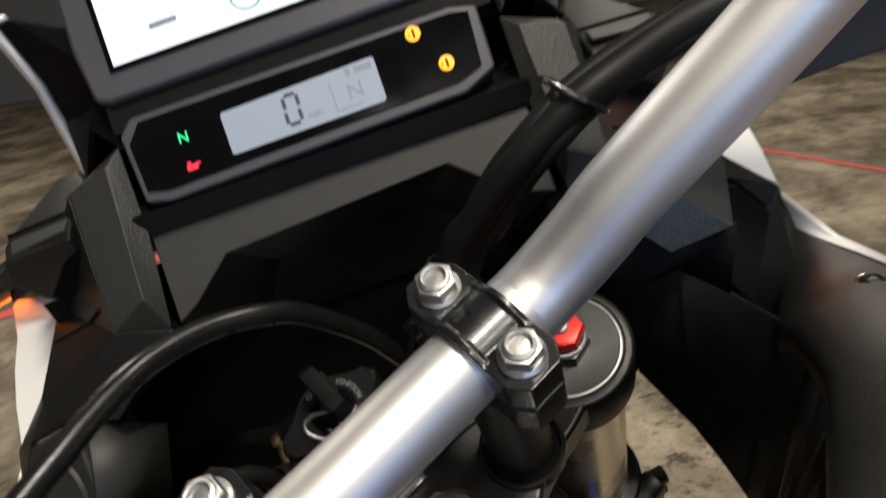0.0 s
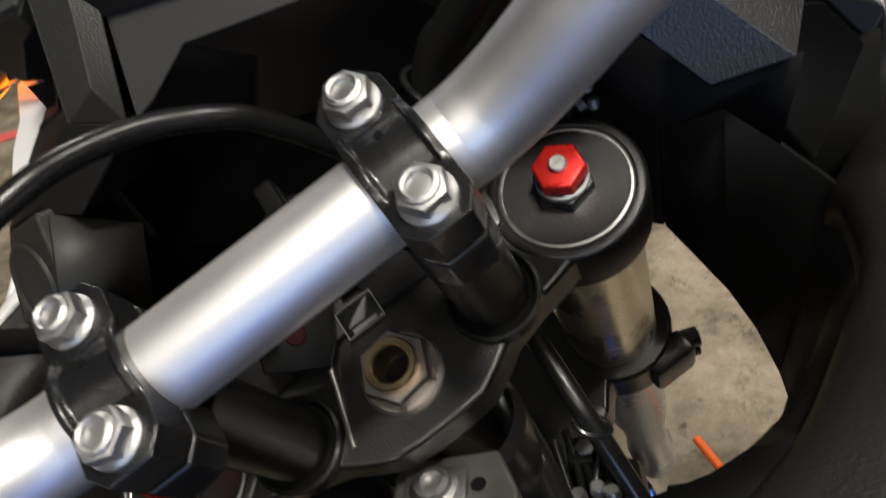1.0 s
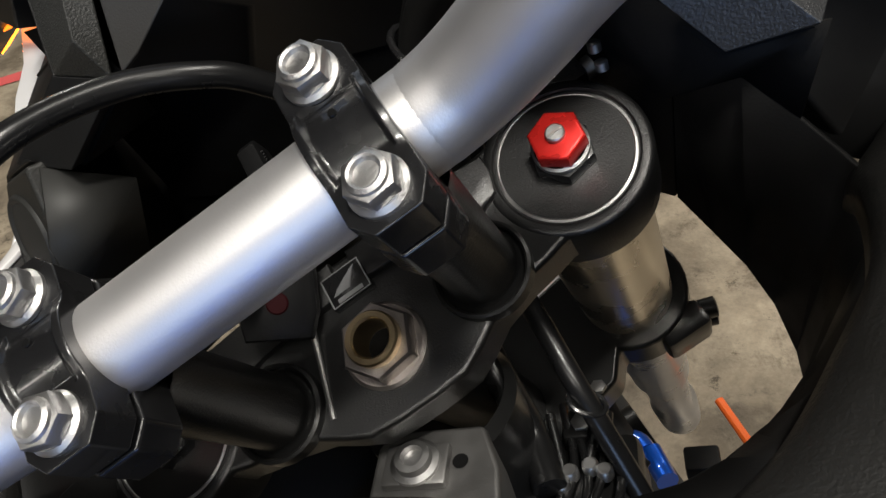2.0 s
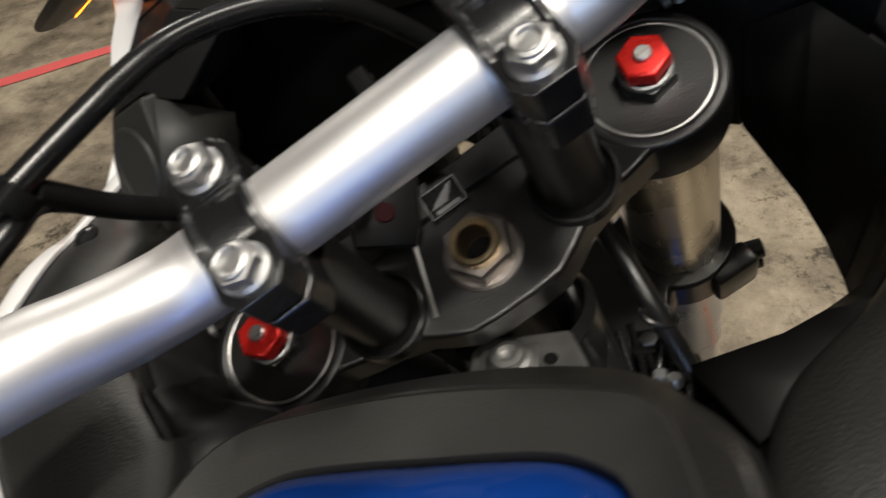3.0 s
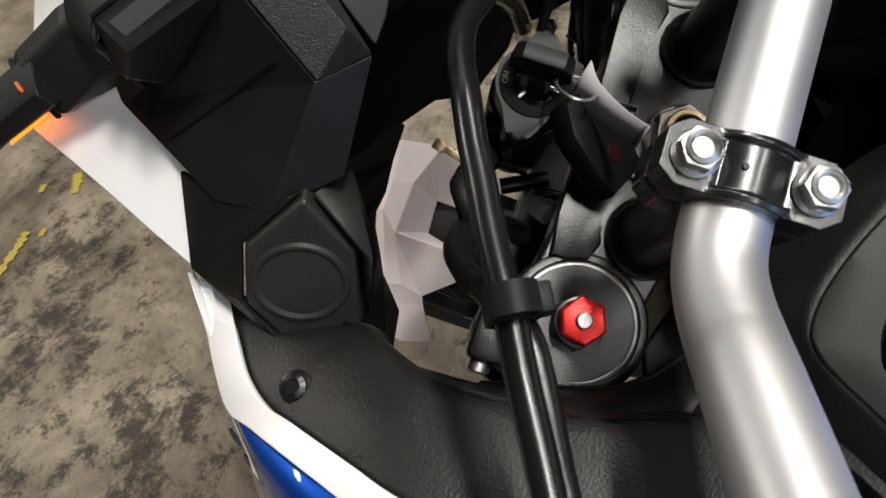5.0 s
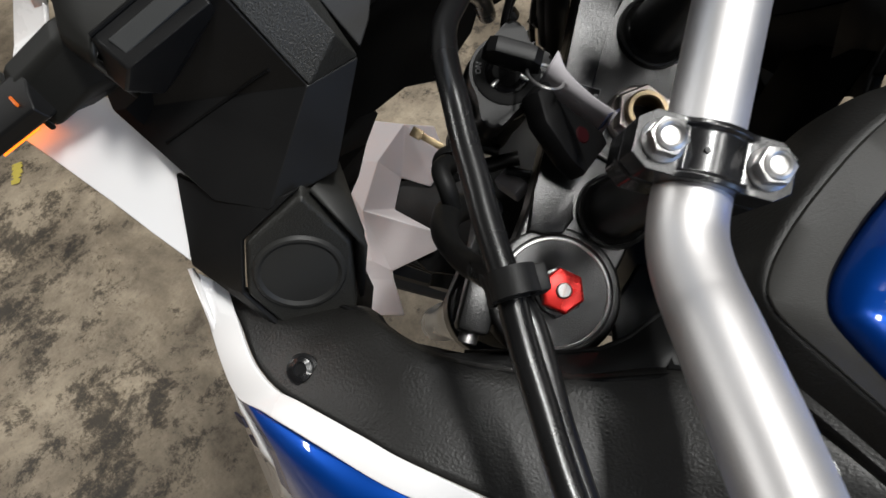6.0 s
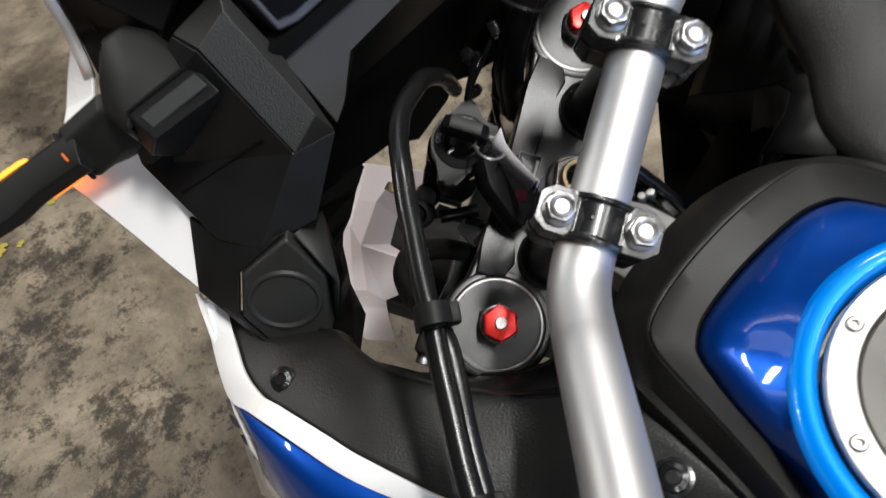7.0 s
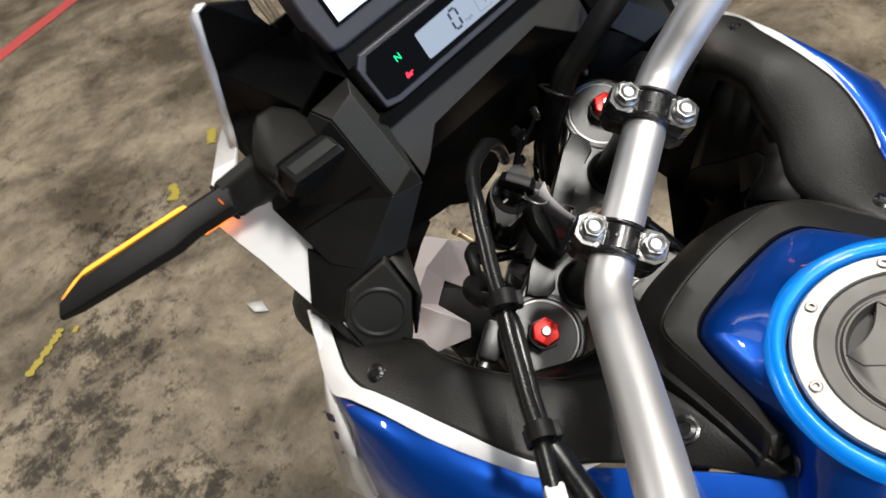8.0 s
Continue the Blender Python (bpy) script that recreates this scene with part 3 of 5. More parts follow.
def button_screw(at, normal, parent, r=0.0058):
    b = lathe([(0, -0.001), (r * 1.25, -0.001), (r * 1.25, 0.0004), (r, 0.0008), (r * 0.92, 0.002), (r * 0.55, 0.0032), (r * 0.45, 0.0022), (0, 0.0020)], 24)
    bmesh.ops.transform(b, matrix=Matrix.Translation(at) @ Vector(normal).to_track_quat("Z", "Y").to_matrix().to_4x4(), verts=b.verts)
    part("screw", b, M_BLACKGLOSS, parent, "black button-head screw")


def fairing(s):
    outer = OUTER if s < 0 else OUTER_RIGHT
    edge = [tuple(e + b - a for e, a, b in zip(*row)) for row in zip(EDGE, OUTER, outer)]
    out_, in_ = smooth_path(outer, 66), smooth_path(INNER, 66)
    rails = [[p.lerp(q, t) + Vector((0, 0, 0.0035 * math.sin(math.pi * t))) for p, q in zip(out_, in_)] for t in (0.0, 0.06, 0.3, 0.6, 0.85, 1.0)]
    rails.append([p + (p - q).normalized() * 0.0035 + Vector((0, 0, -0.0035)) for p, q in zip(in_, out_)])
    rails.append([p + (p - q).normalized() * 0.0045 + Vector((0, 0, -0.012)) for p, q in zip(in_, out_)])
    verts = [q for r in rails for q in side_pts(s, r)]
    n = len(out_)
    top = bpart("fairing_top", sheet(verts, [(r * n + k, r * n + k + 1, (r + 1) * n + k + 1, (r + 1) * n + k) for r in range(len(rails) - 1) for k in range(n - 1)]), M_PLASTIC, "black textured plastic fairing top panel", thick=0.003 * -s, angle=60)
    button_screw((s * 0.2008, 0.0300, 0.0165), (0.12 * s, -0.25, 1), top)
    button_screw((s * 0.1005, -0.1475, 0.0135), (0.1 * s, -0.05, 1), top, 0.0070)
    ee, oo = smooth_path(edge[:10], 63), smooth_path(outer[:10], 63)
    mid = [p.lerp(q, 0.5) + Vector((0, 0, 0.0012)) for p, q in zip(ee, oo)]
    verts = side_pts(s, ee) + side_pts(s, mid) + side_pts(s, oo)
    n = len(ee)
    bpart("fairing_edge", sheet(verts, [(r * n + k, r * n + k + 1, (r + 1) * n + k + 1, (r + 1) * n + k) for r in range(2) for k in range(n - 1)]), M_WHITE, "white gloss fairing edge", thick=0.003 * s, angle=60, bevel=0.0008)
    front = [(0.2303, 0.0542, 0.0000), (0.2395, 0.0312, -0.0150), (0.2455, 0.0210, -0.0380), (0.2560, 0.0000, -0.0800), (0.2600, -0.0150, -0.2200)]
    shift = [(0, 0, 0), (0.0190, -0.003, -0.0085), (0.0380, -0.008, -0.024), (0.0500, -0.014, -0.080), (0.0520, -0.022, -0.220)]
    tight = [(0, 0, 0), (0.0095, -0.002, -0.014), (0.0215, -0.006, -0.036), (0.0330, -0.012, -0.080), (0.0360, -0.020, -0.220)]
    rows = []
    for k in range(5):
        row = [front[k]]
        for i, (u, y, z) in enumerate(edge[4:]):
            g = min(1.0, i / 3)
            a, b, c = [p + (q - p) * g for p, q in zip(tight[k], shift[k])]
            row.append((u + a, y + b, z + c))
        rows.append(row)
    def along(line, d):
        for p, q in zip(line, line[1:]):
            p, q = Vector(p), Vector(q)
            if d <= (q - p).length or q == Vector(line[-1]):
                return tuple(p.lerp(q, d / (q - p).length))
            d -= (q - p).length

    seam = []
    for k, d in enumerate((0.003, 0.011, 0.017, 0.023, 0.025)):
        line = list(rows[k])
        seam.append(along(line, d))
        rows[k][0], rows[k][1] = seam[k], along(line, d + 0.012)
    n = len(rows[0])
    verts = [q for r in rows for q in side_pts(s, r)]
    bpart("fairing_side", sheet(verts, [(r * n + k, r * n + k + 1, (r + 1) * n + k + 1, (r + 1) * n + k) for r in range(4) for k in range(n - 1)]), M_BLUE, "deep blue gloss side fairing", thick=0.003 * s, angle=50)
    band = front
    bpart("fairing_band", strip(side_pts(s, seam), side_pts(s, band)), M_SLATE, "dark slate band beside the blue fairing", thick=0.003 * s)
    rim = [(0.2215, 0.0730, 0.0065), (0.2500, 0.0800, -0.0600), (0.2580, 0.0690, -0.0715), (0.2710, 0.0470, -0.0880), (0.2730, 0.0300, -0.2200)]
    white = bpart("fairing_nose", strip(side_pts(s, band), side_pts(s, rim)), M_WHITE, "white gloss fairing nose with black print", thick=0.003 * s)
    under = [(0.2023, 0.0989, 0.0355), (0.2300, 0.1000, -0.0500), (0.2380, 0.0900, -0.0800), (0.2480, 0.0700, -0.1100), (0.2550, 0.0450, -0.2200)]
    part("return_edge", strip(side_pts(s, rim), side_pts(s, under)), M_WHITE, white, thick=0.003 * s)
    for k in range(3):
        p = Vector((s * (0.2440 + 0.0055 * k), 0.0600 - 0.006 * k, -0.0280 - 0.016 * k))
        bar = box(0.0012, 0.010, 0.006, (0, 0, 0))
        bmesh.ops.transform(bar, matrix=Matrix.Translation(p + Vector((s * 0.001, 0.002, 0.001))) @ pose(0, 0, 0, -30, s * -25, 0), verts=bar.verts)
        part("print_bar", bar, M_INK, white)
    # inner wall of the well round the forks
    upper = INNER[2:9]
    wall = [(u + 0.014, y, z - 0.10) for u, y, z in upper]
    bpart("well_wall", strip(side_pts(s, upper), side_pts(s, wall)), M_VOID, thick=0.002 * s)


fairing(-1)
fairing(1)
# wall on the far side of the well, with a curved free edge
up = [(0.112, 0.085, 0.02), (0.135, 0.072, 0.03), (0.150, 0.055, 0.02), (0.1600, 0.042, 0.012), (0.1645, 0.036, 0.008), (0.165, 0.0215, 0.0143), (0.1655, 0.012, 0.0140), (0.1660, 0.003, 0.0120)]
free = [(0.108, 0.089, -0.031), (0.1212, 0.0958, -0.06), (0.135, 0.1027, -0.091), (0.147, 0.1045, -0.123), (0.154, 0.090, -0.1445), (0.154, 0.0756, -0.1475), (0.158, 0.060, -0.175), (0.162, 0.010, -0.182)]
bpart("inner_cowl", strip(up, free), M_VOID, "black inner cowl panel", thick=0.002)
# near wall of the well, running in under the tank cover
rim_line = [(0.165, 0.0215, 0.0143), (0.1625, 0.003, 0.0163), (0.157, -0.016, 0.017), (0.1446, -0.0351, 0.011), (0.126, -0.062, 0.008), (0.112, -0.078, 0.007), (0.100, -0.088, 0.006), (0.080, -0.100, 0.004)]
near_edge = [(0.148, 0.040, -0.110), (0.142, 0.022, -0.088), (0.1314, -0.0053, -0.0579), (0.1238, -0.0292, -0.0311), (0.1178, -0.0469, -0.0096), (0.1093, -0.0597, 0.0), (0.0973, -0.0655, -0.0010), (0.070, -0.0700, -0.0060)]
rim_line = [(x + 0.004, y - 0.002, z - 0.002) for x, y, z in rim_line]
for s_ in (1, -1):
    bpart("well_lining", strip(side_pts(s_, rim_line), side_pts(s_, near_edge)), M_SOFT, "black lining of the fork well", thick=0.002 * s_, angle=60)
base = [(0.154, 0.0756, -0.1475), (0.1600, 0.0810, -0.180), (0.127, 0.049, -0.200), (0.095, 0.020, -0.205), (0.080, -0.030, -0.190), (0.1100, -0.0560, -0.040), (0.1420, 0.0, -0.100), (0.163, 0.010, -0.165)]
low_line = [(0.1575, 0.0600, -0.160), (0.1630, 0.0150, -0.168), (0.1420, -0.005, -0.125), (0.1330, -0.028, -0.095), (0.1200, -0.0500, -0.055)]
# near-black sheets added to keep the depth of the well in shade
bpart("well_closing_sheet", strip(near_edge[:5], low_line), M_VOID, "near-black sheet closing the fork well", thick=0.002)
bpart("well_closing_sheet", sheet(base, [(0, 1, 2, 7), (7, 2, 3, 6), (6, 3, 4, 5)]), M_VOID, "near-black sheet closing the fork well", thick=0.002)
# further near-black sheets, closing gaps beside the well
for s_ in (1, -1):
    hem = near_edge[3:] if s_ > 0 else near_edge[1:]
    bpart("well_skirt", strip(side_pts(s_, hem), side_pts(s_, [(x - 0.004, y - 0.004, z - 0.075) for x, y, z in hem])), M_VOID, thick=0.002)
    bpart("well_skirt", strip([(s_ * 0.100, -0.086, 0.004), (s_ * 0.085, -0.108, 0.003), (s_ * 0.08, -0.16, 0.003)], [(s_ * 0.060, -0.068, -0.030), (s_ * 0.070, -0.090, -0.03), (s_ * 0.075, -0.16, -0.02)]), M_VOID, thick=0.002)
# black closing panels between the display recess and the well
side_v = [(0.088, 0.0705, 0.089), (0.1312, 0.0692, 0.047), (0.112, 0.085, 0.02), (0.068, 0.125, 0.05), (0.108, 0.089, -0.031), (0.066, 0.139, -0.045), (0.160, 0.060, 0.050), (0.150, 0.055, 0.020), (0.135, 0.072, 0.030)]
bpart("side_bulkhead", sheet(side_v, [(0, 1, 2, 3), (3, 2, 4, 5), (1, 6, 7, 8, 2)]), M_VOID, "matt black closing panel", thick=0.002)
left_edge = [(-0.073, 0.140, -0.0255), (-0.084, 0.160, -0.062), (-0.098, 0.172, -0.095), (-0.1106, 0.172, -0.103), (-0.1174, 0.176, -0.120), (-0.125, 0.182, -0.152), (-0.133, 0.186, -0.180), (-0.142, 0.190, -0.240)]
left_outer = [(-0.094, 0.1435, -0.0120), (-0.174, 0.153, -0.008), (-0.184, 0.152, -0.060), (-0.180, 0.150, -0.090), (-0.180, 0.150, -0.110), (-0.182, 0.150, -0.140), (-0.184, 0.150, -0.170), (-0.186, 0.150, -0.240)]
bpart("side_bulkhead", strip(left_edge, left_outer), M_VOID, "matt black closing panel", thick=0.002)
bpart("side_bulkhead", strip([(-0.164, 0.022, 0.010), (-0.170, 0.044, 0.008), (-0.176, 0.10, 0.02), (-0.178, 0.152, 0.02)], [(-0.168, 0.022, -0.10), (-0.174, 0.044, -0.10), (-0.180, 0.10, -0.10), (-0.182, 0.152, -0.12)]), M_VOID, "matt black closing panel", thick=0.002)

bpart("inner_cheek", strip([(-0.160, 0.048, 0.02), (-0.172, 0.10, 0.05), (-0.170, 0.155, 0.075)], [(-0.166, 0.050, -0.02), (-0.176, 0.10, -0.05), (-0.176, 0.155, -0.03)]), M_VOID, "black inner cheek of the cowl", thick=0.002)

# boss with a round plug under the cowl
BN = Vector((0.45, -0.82, 0.35)).normalized()
BC = Vector((0.1687, 0.0585, 0.0319))


def boss(s):
    face = [(0.1757, 0.0723, 0.0550), (0.1452, 0.0601, 0.0662), (0.1436, 0.0467, 0.0365), (0.1638, 0.0421, 0.0), (0.1926, 0.0578, -0.0006), (0.1922, 0.0710, 0.0310)]
    ring = [Vector(q) + BN * 0.004 for q in face]
    c = sum(ring, Vector()) / 6
    ring = [c + (q - c) * 0.98 for q in ring]
    outer = [c + (q - c) * 1.06 - BN * 0.012 for q in ring]
    set_back = Vector((0, 0.024, -0.004)) if s > 0 else Vector()
    verts = [tuple(q + set_back) for q in ring + outer]
    bm = sheet(side_pts(s, verts), [tuple(range(6))] + [(k, (k + 1) % 6, 6 + (k + 1) % 6, 6 + k) for k in range(6)])
    # right boss is near-black: its shade is put into the colour
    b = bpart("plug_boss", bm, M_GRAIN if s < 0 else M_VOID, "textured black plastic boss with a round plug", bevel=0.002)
    m = Matrix.Translation((s * BC.x, BC.y, BC.z)) @ Vector((s * BN.x, BN.y, BN.z)).to_track_quat("Z", "Y").to_matrix().to_4x4()
    if s > 0:
        return boss_panel(s)
    d = lathe([(0.0212, 0.0030), (0.0206, 0.0046), (0.0196, 0.0056), (0.0184, 0.0057), (0.0175, 0.0050), (0.0168, 0.0045), (0.0150, 0.0047), (0, 0.0053)], 56)
    bmesh.ops.transform(d, matrix=m, verts=d.verts)
    part("plug", d, M_CHEEK, b, "smooth round black plug")
    boss_panel(s)


def boss_panel(s):
    """The plain panel between boss, white cowl and knuckle."""
    q = [(0.1993, 0.0950, 0.0415), (0.1740, 0.1150, 0.0675), (0.1690, 0.0900, 0.0665), (0.1757, 0.0723, 0.0550), (0.1925, 0.0715, 0.0310), (0.1935, 0.0540, 0.0010), (0.1580, 0.0700, 0.0640), (0.1440, 0.0610, 0.0660)]
    back = 0.022 if s > 0 else 0.0
    v = [(s * a, b_ + (back if k > 1 else 0), c_) for k, (a, b_, c_) in enumerate(q)]
    bpart("cowl_corner", sheet(v, [(0, 1, 2, 3), (0, 3, 4), (0, 4, 5), (2, 6, 7, 3)]), M_PLASTICPLAIN, "plain black cowl corner", thick=0.003 * s, bevel=0.001)


boss(-1)
boss(1)
bpart("cowl_corner", sheet([(0.1700, 0.1270, 0.0720), (0.2000, 0.1010, 0.0420), (0.2060, 0.0900, 0.0060), (0.1800, 0.0480, -0.0040), (0.1450, 0.0700, 0.0000), (0.1300, 0.0920, 0.0400)], [(0, 1, 5), (1, 2, 3), (1, 3, 4, 5)]), M_PLASTICPLAIN, "plain black cowl corner", thick=0.002)
# the light on this facet is put into its grey
bpart("boss_cheek", sheet([(-0.1431, 0.0587, 0.0638), (-0.1230, 0.0800, 0.0388), (-0.1440, 0.0365, 0.0386), (-0.1360, 0.0700, 0.0000), (-0.1600, 0.0430, 0.0020)], [(0, 1, 2), (1, 3, 4, 2)]), M_CHEEK, "smooth cheek beside the boss, coloured grey as lit", thick=0.002)


def cowl(s):
    """White side cowl with its black inner skin, the post beside the display and the knuckle below it."""
    lo = [(0.1995, 0.0955, 0.0405), (0.2018, 0.1127, 0.0547), (0.2039, 0.1325, 0.0673), (0.2070, 0.1552, 0.0760), (0.2099, 0.1720, 0.0887), (0.2010, 0.1900, 0.0930), (0.1900, 0.2050, 0.0960)]
    hi = [(0.1985, 0.0985, 0.0430), (0.1700, 0.1170, 0.0660), (0.1690, 0.1335, 0.0760), (0.1680, 0.1500, 0.0865), (0.1740, 0.1600, 0.0900), (0.1740, 0.1750, 0.0940), (0.1700, 0.1950, 0.0980)]
    w = bpart("cowl_side", strip(side_pts(s, lo), side_pts(s, hi)), M_WHITE, "white gloss side cowl", thick=0.003 * s, bevel=0.001)
    skin = [(0.1384, 0.1875, 0.1945), (0.1356, 0.1650, 0.2273), (0.1285, 0.1650, 0.2286), (0.1043, 0.1650, 0.2156), (0.1054, 0.1650, 0.2065), (0.1019, 0.1650, 0.1931), (0.0948, 0.1650, 0.1806), (0.1000, 0.1150, 0.1750), (0.1200, 0.1320, 0.1500), (0.1420, 0.1955, 0.1728), (0.1485, 0.2156, 0.1343), (0.1573, 0.2285, 0.0973), (0.1650, 0.1500, 0.1050), (0.0905, 0.1350, 0.2000), (0.0905, 0.1100, 0.1620)]
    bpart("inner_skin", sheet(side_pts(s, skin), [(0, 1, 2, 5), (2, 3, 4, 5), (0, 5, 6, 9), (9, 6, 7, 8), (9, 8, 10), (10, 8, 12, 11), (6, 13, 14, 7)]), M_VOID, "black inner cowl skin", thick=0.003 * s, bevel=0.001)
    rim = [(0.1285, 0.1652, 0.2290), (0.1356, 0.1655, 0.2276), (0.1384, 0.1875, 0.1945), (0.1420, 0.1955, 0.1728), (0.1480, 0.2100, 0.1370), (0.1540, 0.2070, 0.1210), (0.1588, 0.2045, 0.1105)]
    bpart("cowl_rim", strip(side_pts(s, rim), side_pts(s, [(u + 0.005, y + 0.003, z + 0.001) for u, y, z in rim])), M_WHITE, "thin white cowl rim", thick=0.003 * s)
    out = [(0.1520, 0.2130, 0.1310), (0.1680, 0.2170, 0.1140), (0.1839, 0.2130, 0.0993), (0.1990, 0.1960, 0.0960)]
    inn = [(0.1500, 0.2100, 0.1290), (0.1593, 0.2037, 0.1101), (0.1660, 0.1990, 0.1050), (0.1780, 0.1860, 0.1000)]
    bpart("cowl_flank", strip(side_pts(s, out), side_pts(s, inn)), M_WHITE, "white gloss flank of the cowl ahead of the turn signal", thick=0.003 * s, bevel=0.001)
    # near-black backing added so that gaps in the skin read as shade
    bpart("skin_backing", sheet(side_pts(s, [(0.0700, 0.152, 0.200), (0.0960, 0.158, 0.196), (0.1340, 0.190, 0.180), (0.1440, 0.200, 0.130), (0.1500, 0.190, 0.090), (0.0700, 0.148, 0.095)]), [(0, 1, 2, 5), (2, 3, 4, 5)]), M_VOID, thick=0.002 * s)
    clear = [(0.1010, 0.1700, 0.2300), (0.0985, 0.1680, 0.2050), (0.0955, 0.1660, 0.1840), (0.0925, 0.1660, 0.1850), (0.0930, 0.1680, 0.2050), (0.0940, 0.1720, 0.2350)]
    bpart("windscreen_edge", tube(side_pts(s, clear), 0.0022, 10, 30), M_CLEAR, "clear plastic windscreen edge", angle=80)
    # post
    a, b, c, d = (0.0964, 0.1016, 0.1572), (0.1157, 0.1004, 0.1516), (0.0963, 0.0682, 0.1063), (0.1147, 0.0701, 0.0955)
    e, ka, kb, kc = (0.0920, 0.0700, 0.0890), (0.1711, 0.0880, 0.0685), (0.1590, 0.0672, 0.0650), (0.1290, 0.0600, 0.0610)
    if s > 0:
        kb, kc = (0.1560, 0.0540, 0.0520), (0.1290, 0.0610, 0.0455)
    kd, h, i = (0.1728, 0.1480, 0.0890), (0.1660, 0.1500, 0.1050), (0.1180, 0.1230, 0.1500)
    j, o, p = (0.0900, 0.1100, 0.1620), (0.0890, 0.0905, 0.1290), (0.1300, 0.1200, 0.0500)
    v = side_pts(s, [a, b, c, d, e, ka, kb, kc, kd, h, i, j, o, p])
    f = [(3, 7, 4), (3, 6, 7), (3, 5, 6), (3, 8, 5), (3, 9, 8), (1, 9, 3), (1, 10, 9), (4, 7, 13), (7, 6, 13), (6, 5, 13), (5, 8, 13)]
    # mirrored knuckles; the right one carries cool light in its material
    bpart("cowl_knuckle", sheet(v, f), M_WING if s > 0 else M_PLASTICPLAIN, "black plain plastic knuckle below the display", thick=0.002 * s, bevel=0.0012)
    bpart("knuckle_seam", tube(side_pts(s, [(0.1214, 0.0809, 0.1042), (0.1305, 0.0900, 0.0984), (0.1397, 0.0983, 0.0929), (0.1686, 0.1173, 0.0823)]), 0.0008, 8, 12), M_VOID)
    deep = [(x - s * 0.001, y + 0.006, z - 0.004) for x, y, z in v]
    # near-black copy set behind, for shade in the joints of the knuckle
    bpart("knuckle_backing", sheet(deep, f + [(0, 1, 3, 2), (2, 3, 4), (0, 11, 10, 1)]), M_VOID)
    f = [(0, 1, 3, 2), (2, 3, 4), (0, 11, 10, 1), (0, 2, 12, 11), (2, 4, 12)]
    post = bpart("cowl_post", sheet(v, f), M_GRAIN, "black textured plastic post beside the display", thick=0.002 * s, bevel=0.0012)
    return post


cowl(-1)
cowl(1)


def indicator(s):
    """Turn signal on its rubber stalk, with an amber light line along the front edge."""
    a, b = Vector((0.1775, 0.1430, 0.1180)), Vector((0.3367, 0.2530, 0.0631))
    way = (b - a).normalized()

    def section(t, w, h, shift=0.0):
        p = a.lerp(b, t)
        up = Vector((0.25, 0.2, 1.0))
        up = (up - way * up.dot(way)).normalized()
        fwd = way.cross(up).normalized()
        if fwd.y < 0:
            fwd = -fwd
        return [p + fwd * (w * x + shift) + up * (h * z) for x, z in ((-1, -0.6), (-1, 0.2), (-0.55, 0.55), (0.35, 1), (1, 0.6), (1, -0.6), (0.5, -1), (-0.5, -1))]

    def rings_of(rows, mat, name, parent, label="", bevel=0.001, segments=2):
        n = len(rows[0])
        bm = bmesh.new()
        rings = [[bm.verts.new((s * q[0], q[1], q[2])) for q in r] for r in rows]
        for r, t in zip(rings, rings[1:]):
            for k in range(n):
                bm.faces.new((r[k], r[(k + 1) % n], t[(k + 1) % n], t[k]))
        bm.faces.new(rings[0][::-1])
        bm.faces.new(rings[-1])
        bmesh.ops.recalc_face_normals(bm, faces=bm.faces)
        if parent is None:
            return bpart(name, bm, mat, label, bevel=bevel, segments=segments)
        return part(name, bm, mat, parent, label, bevel=bevel, segments=segments)

    body = rings_of([section(0.08, 0.0135, 0.0090, 0.0060), section(0.28, 0.0140, 0.0090, 0.0050), section(0.36, 0.0165, 0.0090, 0.0025), section(0.90, 0.0165, 0.008, 0.0030), section(1.01, 0.009, 0.005, -0.003)], M_PLASTICPLAIN, "turn_signal", None, "black slim turn signal with a lit amber edge", 0.0012)
    # rubber stalk: a tapered block that runs in under the shoulder, with a lip at its outer end
    outer = [Vector(q) for q in ((0.1945, 0.1812, 0.1176), (0.1962, 0.1620, 0.1190), (0.1957, 0.1486, 0.0985), (0.1980, 0.1720, 0.0930))]
    inner = [Vector(q) for q in ((0.1616, 0.1597, 0.1329), (0.1680, 0.1468, 0.1290), (0.1739, 0.1361, 0.1085), (0.1786, 0.1500, 0.0950))]
    deep = [Vector(q) for q in ((0.1500, 0.1530, 0.1290), (0.1520, 0.1400, 0.1250), (0.1580, 0.1330, 0.1050), (0.1640, 0.1500, 0.0930))]
    c_out = sum(outer, Vector()) / 4
    stalk = rings_of([deep, inner, outer], M_STALK, "stalk", body, "black rubber stalk", 0.0045, 4)
    lip = [[c_out + (q - c_out) * k + way * d for q in outer] for k, d in ((0.86, -0.0010), (0.92, 0.0008), (0.88, 0.0028))]
    rings_of(lip, M_PLASTICPLAIN, "lip", stalk, "thin black lip round the end of the stalk", 0.0012)
    root = Vector((0.1985, 0.1570, 0.1165))
    part("root_light", box(0.0014, 0.0070, 0.0022, (s * root.x, root.y, root.z), 0.0006), glowing("dim_amber_slot", (1.0, 0.20, 0.012), 0.9), body, "lit amber slot at the root of the arm")
    rows = []
